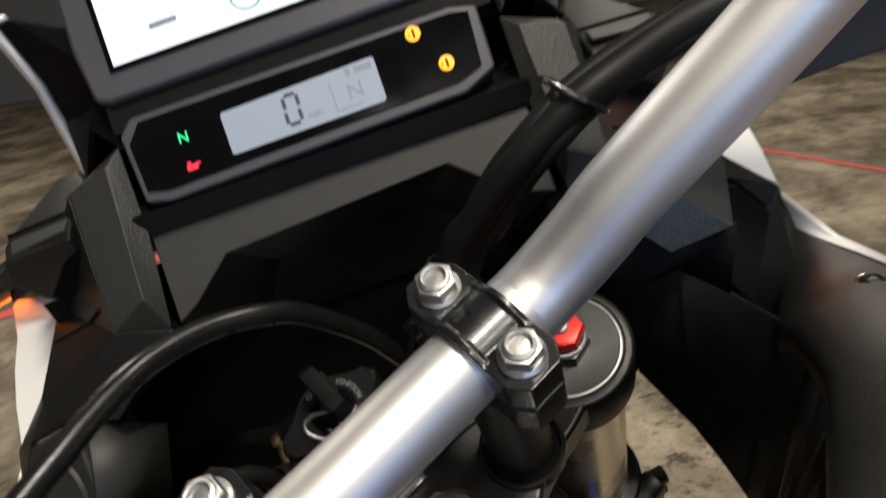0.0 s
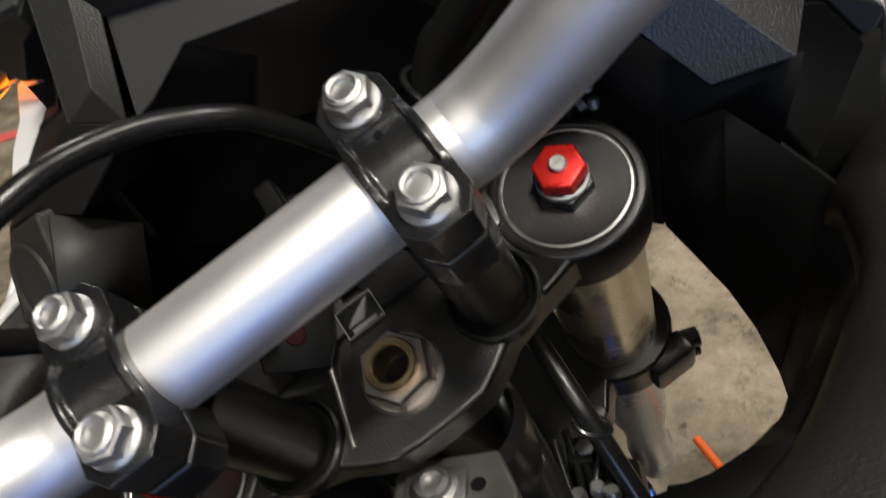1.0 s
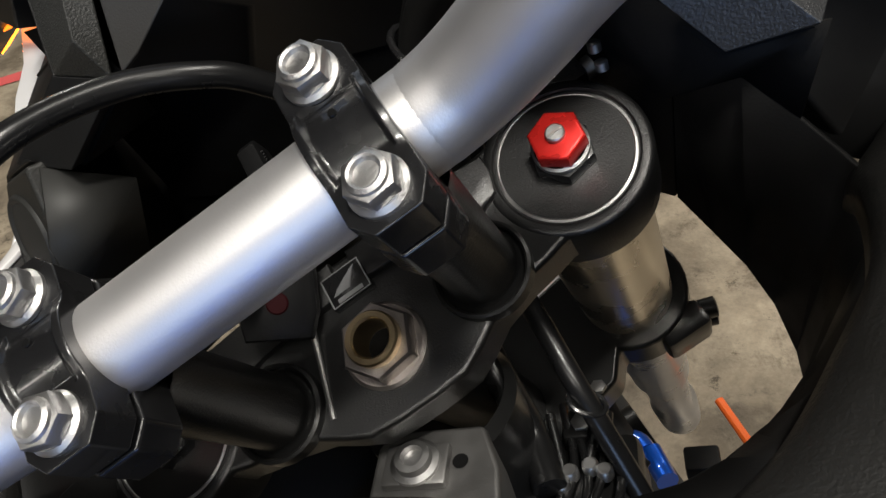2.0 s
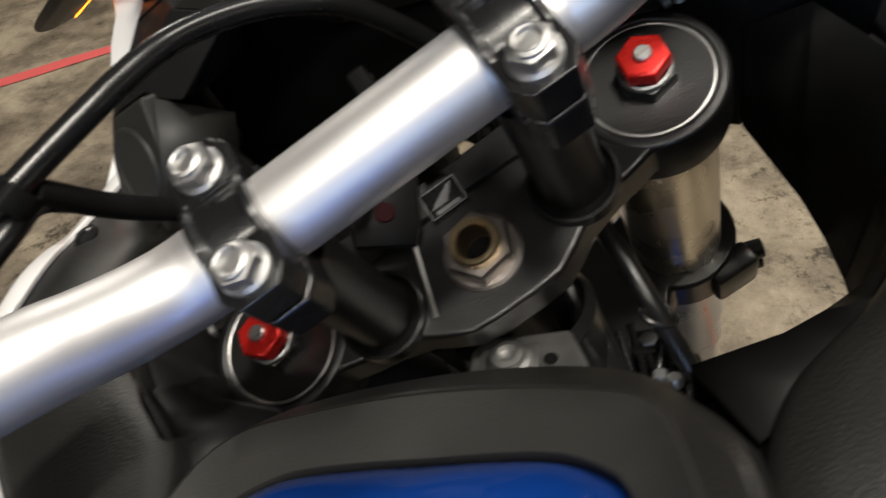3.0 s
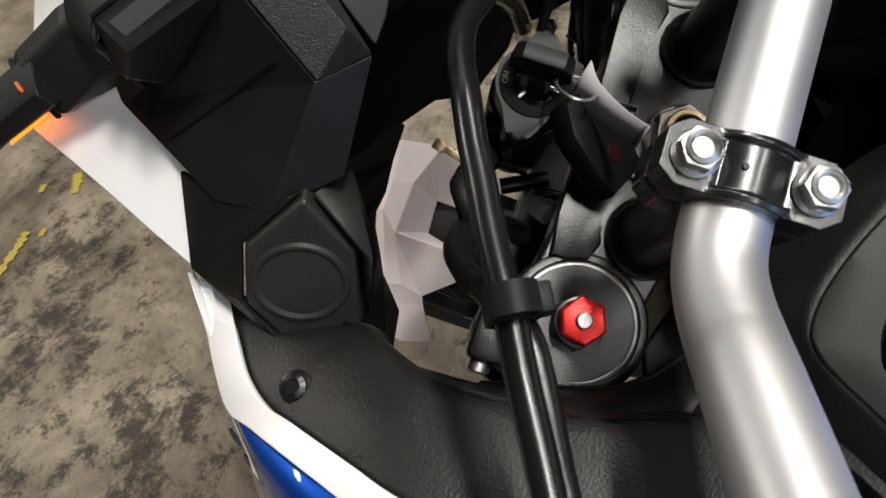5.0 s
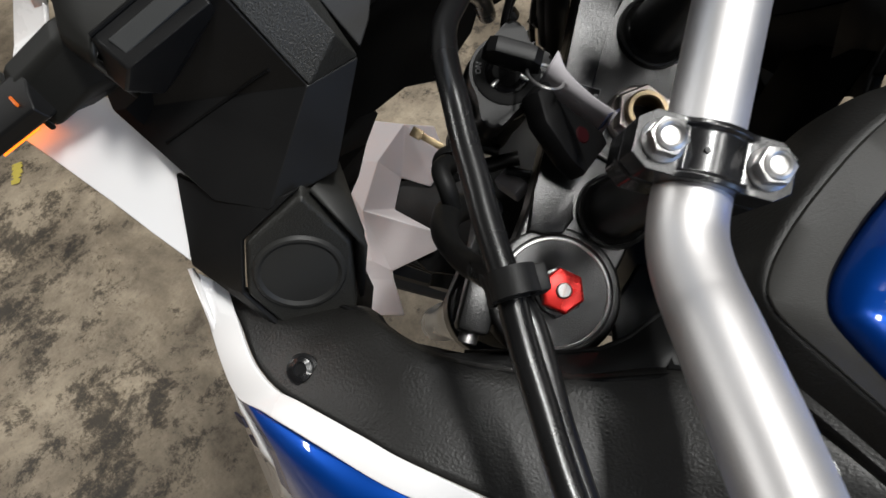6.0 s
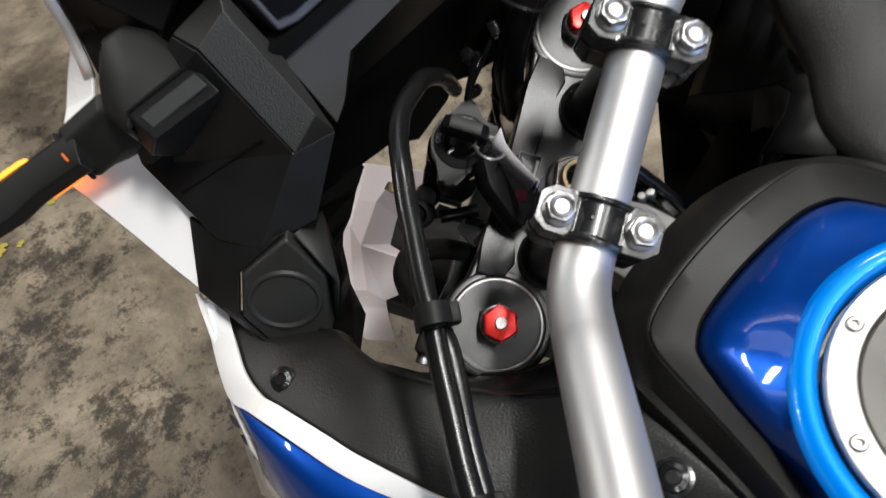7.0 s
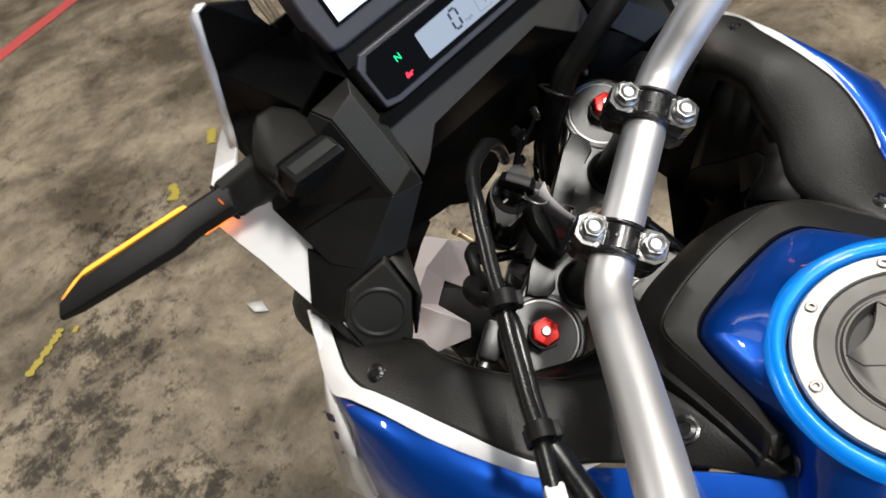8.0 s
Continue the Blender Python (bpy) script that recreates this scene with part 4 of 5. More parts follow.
    for t, sh, up in ((0.305, 0.0150, 0.0030), (0.335, 0.0192, 0.0050), (0.36, 0.0200, 0.0052), (0.88, 0.0205, 0.0045), (0.95, 0.0165, 0.0030), (1.015, 0.0070, 0.0010)):
        p = section(t, 0.0, 0.0, sh)[0] + Vector((0.0, -0.0005, up))
        rows.append(Vector((s * p.x, p.y, p.z)))
    part("light_line", tube(rows, 0.0025, 10, smooth=False), M_INDICATOR, body, "lit amber light line")
    lens = []
    for t in (0.45, 0.9):
        p = section(t, 0.0165, 0.008, 0.003)
        lens.append([p[5], p[6]])
    q = [(s * (v.x + 0.001), v.y + 0.002, v.z - 0.001) for r in lens for v in r]
    part("lens", sheet(q, [(0, 1, 3, 2)]), glowing("amber_lens", (1.0, 0.2, 0.006), 22.0), body, "lit amber lens", thick=0.0008)
    # emitter added under the arm, to throw amber on the white cowl
    p, q_ = section(0.16, 0.0135, 0.0090, 0.0060), section(0.28, 0.0140, 0.0090, 0.0050)
    q = [(s * v.x, v.y, v.z - 0.0008) for v in (p[6], p[7], q_[7], q_[6])]
    part("cowl_glow_strip", sheet(q, [(0, 1, 2, 3)]), glowing("amber_cowl_glow", (1.0, 0.2, 0.006), 4.0), body, "added amber glow strip under the arm", thick=0.0008)
    # rounded shoulder behind the wedge
    rim_ = [(0.1660, 0.1120, 0.1345), (0.1684, 0.1410, 0.1321), (0.1590, 0.1530, 0.1400), (0.1500, 0.1580, 0.1480), (0.1430, 0.1605, 0.1520), (0.1305, 0.1560, 0.1531), (0.1227, 0.1396, 0.1510), (0.1200, 0.1060, 0.1436), (0.1592, 0.1150, 0.1397)]
    foot = [(u - 0.003, y + 0.022, z - 0.045) for u, y, z in rim_]
    n = len(rim_)
    bm = sheet(side_pts(s, rim_ + foot), [(0, 1, 2, 8), (2, 3, 4, 8), (4, 5, 6, 7, 8)] + [(k, (k + 1) % n, n + (k + 1) % n, n + k) for k in range(n)])
    bmesh.ops.recalc_face_normals(bm, faces=bm.faces)
    bpart("cowl_shoulder", bm, M_STALK, "black moulded shoulder above the turn signal", bevel=0.005, segments=4)
    # wedge boss above the stalk: a flat top with a raised pane, and a ridged front
    q = [(0.1592, 0.1150, 0.1402), (0.1215, 0.1060, 0.1440), (0.1215, 0.0890, 0.1365), (0.1588, 0.0990, 0.1325), (0.1652, 0.1059, 0.1215), (0.1554, 0.1100, 0.1060), (0.1310, 0.0945, 0.1262), (0.1215, 0.0925, 0.1300), (0.1650, 0.1350, 0.1200), (0.1300, 0.1300, 0.0950), (0.1215, 0.1200, 0.1150)]
    bm = sheet(side_pts(s, q), [(0, 1, 2, 3), (3, 2, 7, 6), (3, 6, 5, 4), (0, 3, 4), (0, 4, 8), (4, 5, 8), (5, 6, 9), (6, 7, 10, 9), (5, 9, 8), (1, 10, 7, 2)])
    wedge = bpart("wedge_boss", bm, M_PLASTICPLAIN, "black moulded wedge above the turn signal", bevel=0.0012)
    pane = [(0.1560, 0.1094, 0.1396), (0.1240, 0.1030, 0.1425), (0.1240, 0.0935, 0.1402), (0.1552, 0.1025, 0.1352)]
    part("window", sheet(side_pts(s, pane), [(0, 1, 2, 3)]), M_PANE, wedge, "lighter grey inset on the wedge", thick=0.002 * s, bevel=0.0006)
    part("groove", tube(side_pts(s, [(0.1590, 0.1160, 0.1408), (0.1400, 0.1115, 0.1427), (0.1215, 0.1068, 0.1446)]), 0.0011, 8, 12), M_VOID, wedge)


indicator(-1)
indicator(1)

# ---- display ----
DASH = flat_on((0.0, 0.0940, 0.1530), (1, 0, 0), (0, 0.44, 0.9))
E_UP = Vector((0, 0.4392, 0.8984))


def on_dash(bm, lift=0.0, shift=(0, 0)):
    bmesh.ops.transform(bm, matrix=DASH @ Matrix.Translation((shift[0], shift[1], lift)), verts=bm.verts)
    return bm


hull = [(-0.0850, 0.0172), (-0.0785, 0.0240), (0.0700, 0.0230), (0.0810, 0.0200), (0.0800, -0.0085), (0.0650, -0.0150), (-0.0720, -0.0168), (-0.0830, -0.0140)]
glass = [(-0.0812, 0.0120), (-0.0745, 0.0205), (0.0690, 0.0198), (0.0765, 0.0180), (0.0745, -0.0060), (0.0630, -0.0098), (-0.0720, -0.0118), (-0.0800, -0.0095)]
dash = bpart("instrument_panel", on_dash(prism(hull, -0.030, 0.0)), M_FRAME, "dark grey instrument panel with a small lit display", bevel=0.0016)
part("lens", on_dash(prism(glass, -0.001, 0.0012)), M_GLASSBLACK, dash, "glossy black lens")
lcd = [(-0.0394, -0.0067), (0.0309, -0.0064), (0.0316, 0.0137), (-0.0394, 0.0120)]
cx = -0.004
rr = [(-0.0396, -0.0064), (-0.0386, -0.0072), (0.0299, -0.0070), (0.0310, -0.0060), (0.0313, 0.0122), (0.0303, 0.0132), (-0.0386, 0.0118), (-0.0396, 0.0108)]
screen = part("lcd", on_dash(prism(rr, 0.0005, 0.0018)), M_LCD, dash, "pale blue-grey backlit display reading zero")


def seven(x0, y0, w, h, t, segs, slant=0.08):
    bm = bmesh.new()
    pos = {"a": (0, h / 2, w - t, t), "d": (0, -h / 2, w - t, t), "g": (0, 0, w - t, t), "f": (-w / 2, h / 4, t, h / 2 - t), "b": (w / 2, h / 4, t, h / 2 - t), "e": (-w / 2, -h / 4, t, h / 2 - t), "c": (w / 2, -h / 4, t, h / 2 - t)}
    for k in segs:
        a, b, sx, sy = pos[k]
        add(bm, box(sx, sy, 0.0002, (x0 + a + slant * b, y0 + b, 0)))
    return bm


part("digit", on_dash(seven(-0.0090, 0.0030, 0.0062, 0.0128, 0.0016, "abcdef"), 0.0020), M_INK, dash, "dark figure 0")
t = mesh_text("mph", 0.0038)
part("unit", on_dash(t, 0.0019, (0.0, -0.0022)), M_INKPALE, dash)
t = mesh_text("N", 0.0095)
part("gear_letter", on_dash(t, 0.0019, (0.0195, 0.0015)), M_INKPALE, dash)
part("divider", on_dash(box(0.0004, 0.0135, 0.0002, (0.0095, 0.002, 0)), 0.0019), M_INKPALE, dash)
part("divider", on_dash(box(0.011, 0.0004, 0.0002, (0.0155, -0.0045, 0)), 0.0019), M_INKPALE, dash)
part("clock_bars", on_dash(add(box(0.0022, 0.0034, 0.0002, (0.0185, 0.0100, 0)), box(0.008, 0.0028, 0.0002, (0.0255, 0.0102, 0))), 0.0019), M_INKPALE, dash)
part("neutral_lamp", on_dash(mesh_text("N", 0.0064), 0.0016, (-0.0578, 0.0072)), M_GREEN, dash, "green lit letter N")
oil = add(box(0.0048, 0.0022, 0.0003, (0, 0, 0)), box(0.0026, 0.0007, 0.0003, (0.0026, 0.0010, 0)))
add(oil, box(0.0008, 0.0016, 0.0003, (-0.0010, 0.0014, 0)))
add(oil, box(0.0018, 0.0006, 0.0003, (-0.0010, 0.0022, 0)))
part("oil_lamp", on_dash(oil, 0.0016, (-0.0579, -0.0062)), M_REDLAMP, dash, "red lit oil can symbol")
for x, y in ((0.0508, 0.0164), (0.0604, -0.0004)):
    sym = lathe([(0.0034, 0), (0.0026, 0.0002), (0.0022, 0.0002), (0.0022, 0)], 20)
    add(sym, box(0.0014, 0.0046, 0.0003, (-0.001, 0, 0.0001)))
    add(sym, box(0.0012, 0.0040, 0.0003, (0.0014, 0, 0.0001)))
    part("amber_lamp", on_dash(sym, 0.0016, (x, y)), M_AMBER, dash, "amber lit warning symbol")

# large screen above, set back a little and in a thick frame
tft = bpart("display_screen", on_dash(prism([(-0.0905, 0.0350), (-0.0935, 0.0600), (-0.0905, 0.1450), (0.0905, 0.1450), (0.0935, 0.0600), (0.0905, 0.0350), (0.084, 0.0320), (-0.084, 0.0320)], -0.026, 0.0)), M_FRAME, "large lit display in a dark grey frame", bevel=0.003)
# near-black slab for the shade between the two displays
part("display_gap_fill", on_dash(prism([(-0.088, 0.0200), (0.088, 0.0200), (0.088, 0.0360), (-0.088, 0.0360)], -0.020, -0.004)), M_VOID, tft)
part("glass", on_dash(prism([(-0.0790, 0.0450), (0.0790, 0.0450), (0.0790, 0.1370), (-0.0790, 0.1370)], -0.002, 0.0012)), M_GLASSBLACK, tft)
part("lit_area", on_dash(prism([(-0.0765, 0.0470), (0.0765, 0.0470), (0.0765, 0.1350), (-0.0765, 0.1350)], 0.0, 0.0016)), M_TFT, tft, "white lit screen")
part("screen_bar", on_dash(box(0.0125, 0.0026, 0.0002, (-0.0500, 0.0580, 0)), 0.0018), M_INKPALE, tft)
dial = lathe([(0.0075, 0), (0.0075, 0.0002), (0.0066, 0.0002), (0.0066, 0)], 40)
part("screen_ring", on_dash(dial, 0.0017, (-0.0120, 0.0580)), glowing("teal_ring", (0.05, 0.5, 0.45), 0.8), tft, "thin teal ring on the screen")

# lower panel with its dark recess; near-black sheets for the shaded void behind
pan = [(-0.0890, 0.0909, 0.1260), (0.0890, 0.0909, 0.1260), (0.0880, 0.0700, 0.0890), (0.0460, 0.0850, 0.1130), (-0.0590, 0.0810, 0.1090), (-0.0780, 0.0725, 0.0940), (-0.0880, 0.0700, 0.0890), (0.0700, 0.0725, 0.0940)]
bpart("lower_panel", sheet(pan, [(0, 1, 3, 4), (0, 4, 5, 6), (1, 2, 7, 3)]), M_GREYPLASTIC, "charcoal plastic panel under the display", thick=-0.003, bevel=0.0012)
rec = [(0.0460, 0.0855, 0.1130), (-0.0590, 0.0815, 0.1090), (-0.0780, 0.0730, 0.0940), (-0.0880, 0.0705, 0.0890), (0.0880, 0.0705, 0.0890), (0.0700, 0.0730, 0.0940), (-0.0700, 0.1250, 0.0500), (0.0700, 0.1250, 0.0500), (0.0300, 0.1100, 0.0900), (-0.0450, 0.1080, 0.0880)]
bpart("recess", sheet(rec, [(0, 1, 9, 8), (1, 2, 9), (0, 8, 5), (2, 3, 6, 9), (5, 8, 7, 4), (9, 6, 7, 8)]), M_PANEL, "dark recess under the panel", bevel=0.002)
# shade between panel and instruments, as a near-black slab
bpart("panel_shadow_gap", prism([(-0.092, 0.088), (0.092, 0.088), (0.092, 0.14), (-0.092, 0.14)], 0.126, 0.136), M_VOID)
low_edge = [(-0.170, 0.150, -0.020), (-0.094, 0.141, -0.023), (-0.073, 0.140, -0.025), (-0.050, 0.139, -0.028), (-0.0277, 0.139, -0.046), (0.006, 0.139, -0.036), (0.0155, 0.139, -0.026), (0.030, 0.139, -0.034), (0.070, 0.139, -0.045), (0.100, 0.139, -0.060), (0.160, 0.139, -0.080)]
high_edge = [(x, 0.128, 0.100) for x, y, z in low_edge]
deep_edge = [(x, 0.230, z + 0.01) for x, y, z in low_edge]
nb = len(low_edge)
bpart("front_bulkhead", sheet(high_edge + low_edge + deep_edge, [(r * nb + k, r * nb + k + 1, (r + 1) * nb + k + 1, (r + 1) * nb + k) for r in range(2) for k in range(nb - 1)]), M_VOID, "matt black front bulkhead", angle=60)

# ---- tank cover, tank and filler cap ----
def rail(points, n=66):
    """A smooth line from the end of one leg round the front to the end of the other, through a half's points."""
    return smooth_path([(-x, y, z) for x, y, z in points[:0:-1]] + list(points), n)


def loft(rows):
    n = len(rows[0])
    return sheet([tuple(q) for r in rows for q in r], [(a * n + k, a * n + k + 1, (a + 1) * n + k + 1, (a + 1) * n + k) for a in range(len(rows) - 1) for k in range(n - 1)])


def skin(rows):
    n = len(rows[0])
    verts = [tuple(q) for r in rows for q in r]
    return sheet(verts, [(a * n + k, a * n + (k + 1) % n, (a + 1) * n + (k + 1) % n, (a + 1) * n + k) for a in range(len(rows) - 1) for k in range(n)])


def blend(a, b, t, lift=0.0):
    return [p.lerp(q, t) + Vector((0, 0, lift)) for p, q in zip(a, b)]


foot_ = rail([(0, -0.046, -0.070), (-0.035, -0.048, -0.070), (-0.064, -0.066, -0.050), (-0.082, -0.096, -0.008), (-0.087, -0.118, 0.006), (-0.0885, -0.138, 0.010), (-0.0900, -0.158, 0.010), (-0.0908, -0.172, 0.0085), (-0.0920, -0.188, 0.0060)])
brow = rail([(0, -0.0575, -0.0105), (-0.033, -0.0600, -0.0100), (-0.057, -0.0745, 0.000), (-0.070, -0.094, 0.0105), (-0.0765, -0.113, 0.0155), (-0.0795, -0.134, 0.0185), (-0.0820, -0.156, 0.0190), (-0.0843, -0.174, 0.0172), (-0.0862, -0.190, 0.0148)])
crest = rail([(0, -0.0885, 0.0190), (-0.020, -0.0890, 0.0185), (-0.0400, -0.0918, 0.0188), (-0.0540, -0.0968, 0.0216), (-0.0605, -0.1028, 0.0240), (-0.0648, -0.1125, 0.0270), (-0.0690, -0.1320, 0.0300), (-0.0745, -0.1600, 0.0325), (-0.0800, -0.1880, 0.0310)])
lip = rail([(0, -0.1085, 0.0125), (-0.020, -0.1100, 0.0150), (-0.0370, -0.1132, 0.0182), (-0.0478, -0.1190, 0.0197), (-0.0525, -0.1245, 0.0205), (-0.0572, -0.1370, 0.0213), (-0.0610, -0.1500, 0.0218), (-0.0650, -0.1700, 0.0215), (-0.0690, -0.1920, 0.0190)])
bpart("tank_cover", loft([foot_, blend(foot_, brow, 0.6, 0.003), brow, blend(brow, crest, 0.35, 0.002), blend(brow, crest, 0.8, 0.001), crest]), M_PLASTIC, "black textured plastic tank cover", angle=28, thick=0.002)
border = bpart("tank_cover_border", loft([blend(crest, lip, 0.0, 0.0004), blend(crest, lip, 0.06, 0.0012), blend(crest, lip, 0.5, 0.0016), blend(crest, lip, 0.93, 0.0018), blend(crest, lip, 1.0, -0.003)]), M_BORDER, "charcoal plastic border round the tank", angle=32, thick=0.002)
for k in (0, -1):
    part("border_end", sheet([tuple(crest[k]), tuple(lip[k]), (lip[k].x * 1.06, lip[k].y - 0.004, lip[k].z - 0.016), (crest[k].x * 1.06, crest[k].y - 0.006, crest[k].z - 0.022)], [(0, 1, 2, 3)]), M_BORDER, border, thick=0.001)
CAP, POCKET_R = Vector((0, -0.2198, 0.045)), 0.0350
# the painted tank: inside the border in front, out over the flanks behind it
half_rim = [(0, -0.1075, 0.006), (-0.020, -0.1090, 0.0085), (-0.0372, -0.1122, 0.0118), (-0.0482, -0.1180, 0.0135), (-0.0532, -0.1240, 0.0145), (-0.0578, -0.1370, 0.0155), (-0.0616, -0.1500, 0.0160), (-0.0658, -0.1700, 0.0155), (-0.0705, -0.1900, 0.0125), (-0.0780, -0.2020, 0.0060), (-0.0900, -0.2120, -0.0040), (-0.1050, -0.2300, -0.0120), (-0.1180, -0.2700, -0.0200), (-0.1150, -0.3300, -0.0220), (-0.0900, -0.3800, -0.0200)]
rim_loop = smooth_path(half_rim + [(0, -0.395, -0.015)] + [(-x, y, z) for x, y, z in half_rim[:0:-1]] + [half_rim[0]], 180)[:-1]
circle = []
for q in rim_loop:
    d = Vector((q.x - CAP.x, q.y - CAP.y, 0)).normalized()
    circle.append(CAP + d * 0.0715)
tank = bpart("tank", skin([rim_loop, blend(rim_loop, circle, 0.03, 0.0050), blend(rim_loop, circle, 0.12, 0.0080), blend(rim_loop, circle, 0.30, 0.0082), blend(rim_loop, circle, 0.55, 0.0055), blend(rim_loop, circle, 0.8, 0.0015), circle]), M_BLUE, "deep blue gloss fuel tank top", angle=60)
part("filler_rim", lathe([(0.0755, -0.0030), (0.0735, -0.0008), (0.0710, 0.0004), (0.0665, 0.0006), (0.0646, -0.0008), (0.0638, -0.0040), (0.0635, -0.0120)], 96, CAP), M_LIGHTBLUE, tank, "bright blue rim round the filler cap", angle=60)
fill = bpart("filler_cap", lathe([(0.0625, -0.008), (0.0622, -0.0012), (0.0610, 0.0), (0.0505, 0.0), (0.0498, -0.0012), (0.0498, -0.008)], 96, CAP), M_CAPRING, "brushed silver ring and graphite filler cap")
part("cap_body", lathe([(0.0496, -0.008), (0.0496, -0.002), (0.0485, -0.001), (0.0400, -0.0012), (0.0385, -0.0030), (0.0375, -0.0030), (0.0362, -0.001), (0.0358, -0.001)], 80, CAP), M_CAPGREY, fill, "graphite grey cap")
for k in range(7):
    a = radians(99.3 + k * 51.43)
    p = CAP + Vector((0.0560 * math.cos(a), 0.0560 * math.sin(a), 0))
    sc = lathe([(0.0034, -0.001), (0.0034, 0.0008), (0.0028, 0.0013), (0.0017, 0.0013), (0.0014, -0.0012), (0, -0.0012)], 18, p)
    part("screw", sc, M_NUT, fill, "small steel cap screw")
# finger recess: a half-moon pocket beside the flap over the lock
def on_cap(r, a, z):
    return CAP + Vector((r * math.cos(radians(a)), r * math.sin(radians(a)), z))


turns = [66 + 6 * k for k in range(60)]
rim_in = [on_cap(POCKET_R, a, -0.001) for a in turns]
part("cap_face", skin([[on_cap(0.0358, a, -0.001) for a in turns], rim_in]), M_CAPGREY, fill)
arc = rim_in[:12]
foot_arc = [on_cap(POCKET_R - 0.002, a, -0.0075) for a in turns[:12]]
chord = [arc[0].lerp(arc[-1], k / 11) + Vector((0.001, -0.0048, 0)) * math.sin(math.pi * k / 11) for k in range(12)]
part("pocket_wall", loft([arc, foot_arc]), M_CAPGREY, fill, angle=60)
part("pocket_floor", loft([foot_arc, [q + Vector((0, 0, -0.0065)) for q in chord]]), M_CAPDARK, fill, "dark finger recess in the cap", angle=60)
lid = [(q.x, q.y) for q in chord] + [(q.x, q.y) for q in rim_in[12:]]
part("key_flap", prism(lid, CAP.z - 0.0065, CAP.z - 0.0008, 0.0006), M_CAPGREY, fill, "graphite flap over the lock")
seam_ = [CAP + Vector((x, y, -0.0006)) for x, y in ((-0.0234, 0.0262), (-0.0241, 0.0168), (-0.0172, 0.0087), (0.0020, 0.0020), (0.0150, 0.0110), (0.0142, 0.0300))]
part("flap_joint", tube(seam_, 0.0004, 6, smooth=False), M_CAPDARK, fill)
# blue side of the tank behind the fairing top
tside = [[(0.0787, -0.2040, -0.0020), (0.1115, -0.1640, -0.0020), (0.1444, -0.1235, -0.0020), (0.1640, -0.1040, 0.0000)], [(0.1000, -0.2250, -0.0100), (0.1330, -0.1860, -0.0100), (0.1650, -0.1450, -0.0100), (0.1840, -0.1220, -0.0100)], [(0.1250, -0.3300, -0.0900), (0.1600, -0.3000, -0.0900), (0.1950, -0.2600, -0.0900), (0.2150, -0.2000, -0.0900)]]
for s in (-1, 1):
    v = [q for r in tside for q in side_pts(s, r)]
    bpart("tank_side", sheet(v, [(r * 4 + k, r * 4 + k + 1, r * 4 + k + 5, r * 4 + k + 4) for r in range(2) for k in range(3)]), M_BLUE, "deep blue gloss tank side", thick=0.003 * s, bevel=0.003, angle=60)

# ---- headstock, wiring and front wheel under the yoke ----
head = bpart("headstock_bracket", prism([(-0.020, -0.052), (0.034, -0.052), (0.031, -0.022), (0.0236, -0.003), (-0.014, -0.003), (-0.020, -0.01)], -0.085, -0.054), M_IRON, "grey steel headstock bracket", bevel=0.0022)
part("raised_pad", box(0.026, 0.018, 0.005, (-0.001, -0.021, -0.0525), 0.0016), M_IRON, head)
b = lathe([(0, 0), (0.0098, 0), (0.0098, 0.0016), (0.0075, 0.0024), (0.0070, 0.0050), (0.0045, 0.0054), (0.004, 0.003), (0, 0.003)], 24, (-0.0006, -0.021, -0.0502))
part("bolt", b, M_STEEL, head, "bright steel bolt")
# shaded hole drawn as a near-black disc
part("hole", lathe([(0, 0.0005), (0.0032, 0.0005)], 16, (0.0158, -0.019, -0.0540)), M_VOID, head)
for x, y, z in ((0.0427, -0.0002, -0.105), (0.0547, 0.0083, -0.105), (0.0608, 0.0053, -0.105), (0.046, 0.0057, -0.105)):
    part("bright_bolt", lathe([(0.0038, -0.004), (0.0038, 0.0), (0.0028, 0.0014), (0, 0.0014)], 14, (x, y, z)), M_STEEL, head)
part("clamp_block", box(0.020, 0.016, 0.014, (0.052, 0.030, -0.112), 0.003), M_BLACKMETAL, head)
for x, y, r in ((0.0512, 0.030, 0.005), (0.0593, 0.0485, 0.004)):
    part("bright_bolt", prism([(x + a, y + c) for a, c in hexagon(2 * r * 0.86)], -0.106, -0.1035, 0.0006), M_STEEL, head)
for k, (x0, y0) in enumerate(((0.038, 0.002), (0.043, 0.010), (0.049, 0.000), (0.056, 0.012), (0.063, 0.002))):
    bpart("wire", tube([(x0, y0 + 0.03, -0.100 - 0.004 * k), (x0 + 0.004, y0, -0.110), (x0 - 0.004, y0 - 0.035, -0.106), (x0 - 0.01, y0 - 0.07, -0.12)], 0.0022, 8, 24), M_HOSE, "thin black wire by the headstock", angle=80)
bpart("frame_block", box(0.050, 0.050, 0.040, (0.050, 0.010, -0.140), 0.006), M_BLACKMETAL, "dark casting under the wires")
ring_ = [(0.0585 + 0.0072 * math.cos(a), 0.0225 + 0.0060 * math.sin(a), -0.081 - 0.004 * math.cos(a)) for a in [2 * math.pi * k / 20 for k in range(21)]]
bpart("hose_ring", tube(ring_, 0.0013, 8, smooth=False), M_BLACKGLOSS, "thin wire ring round the hose")
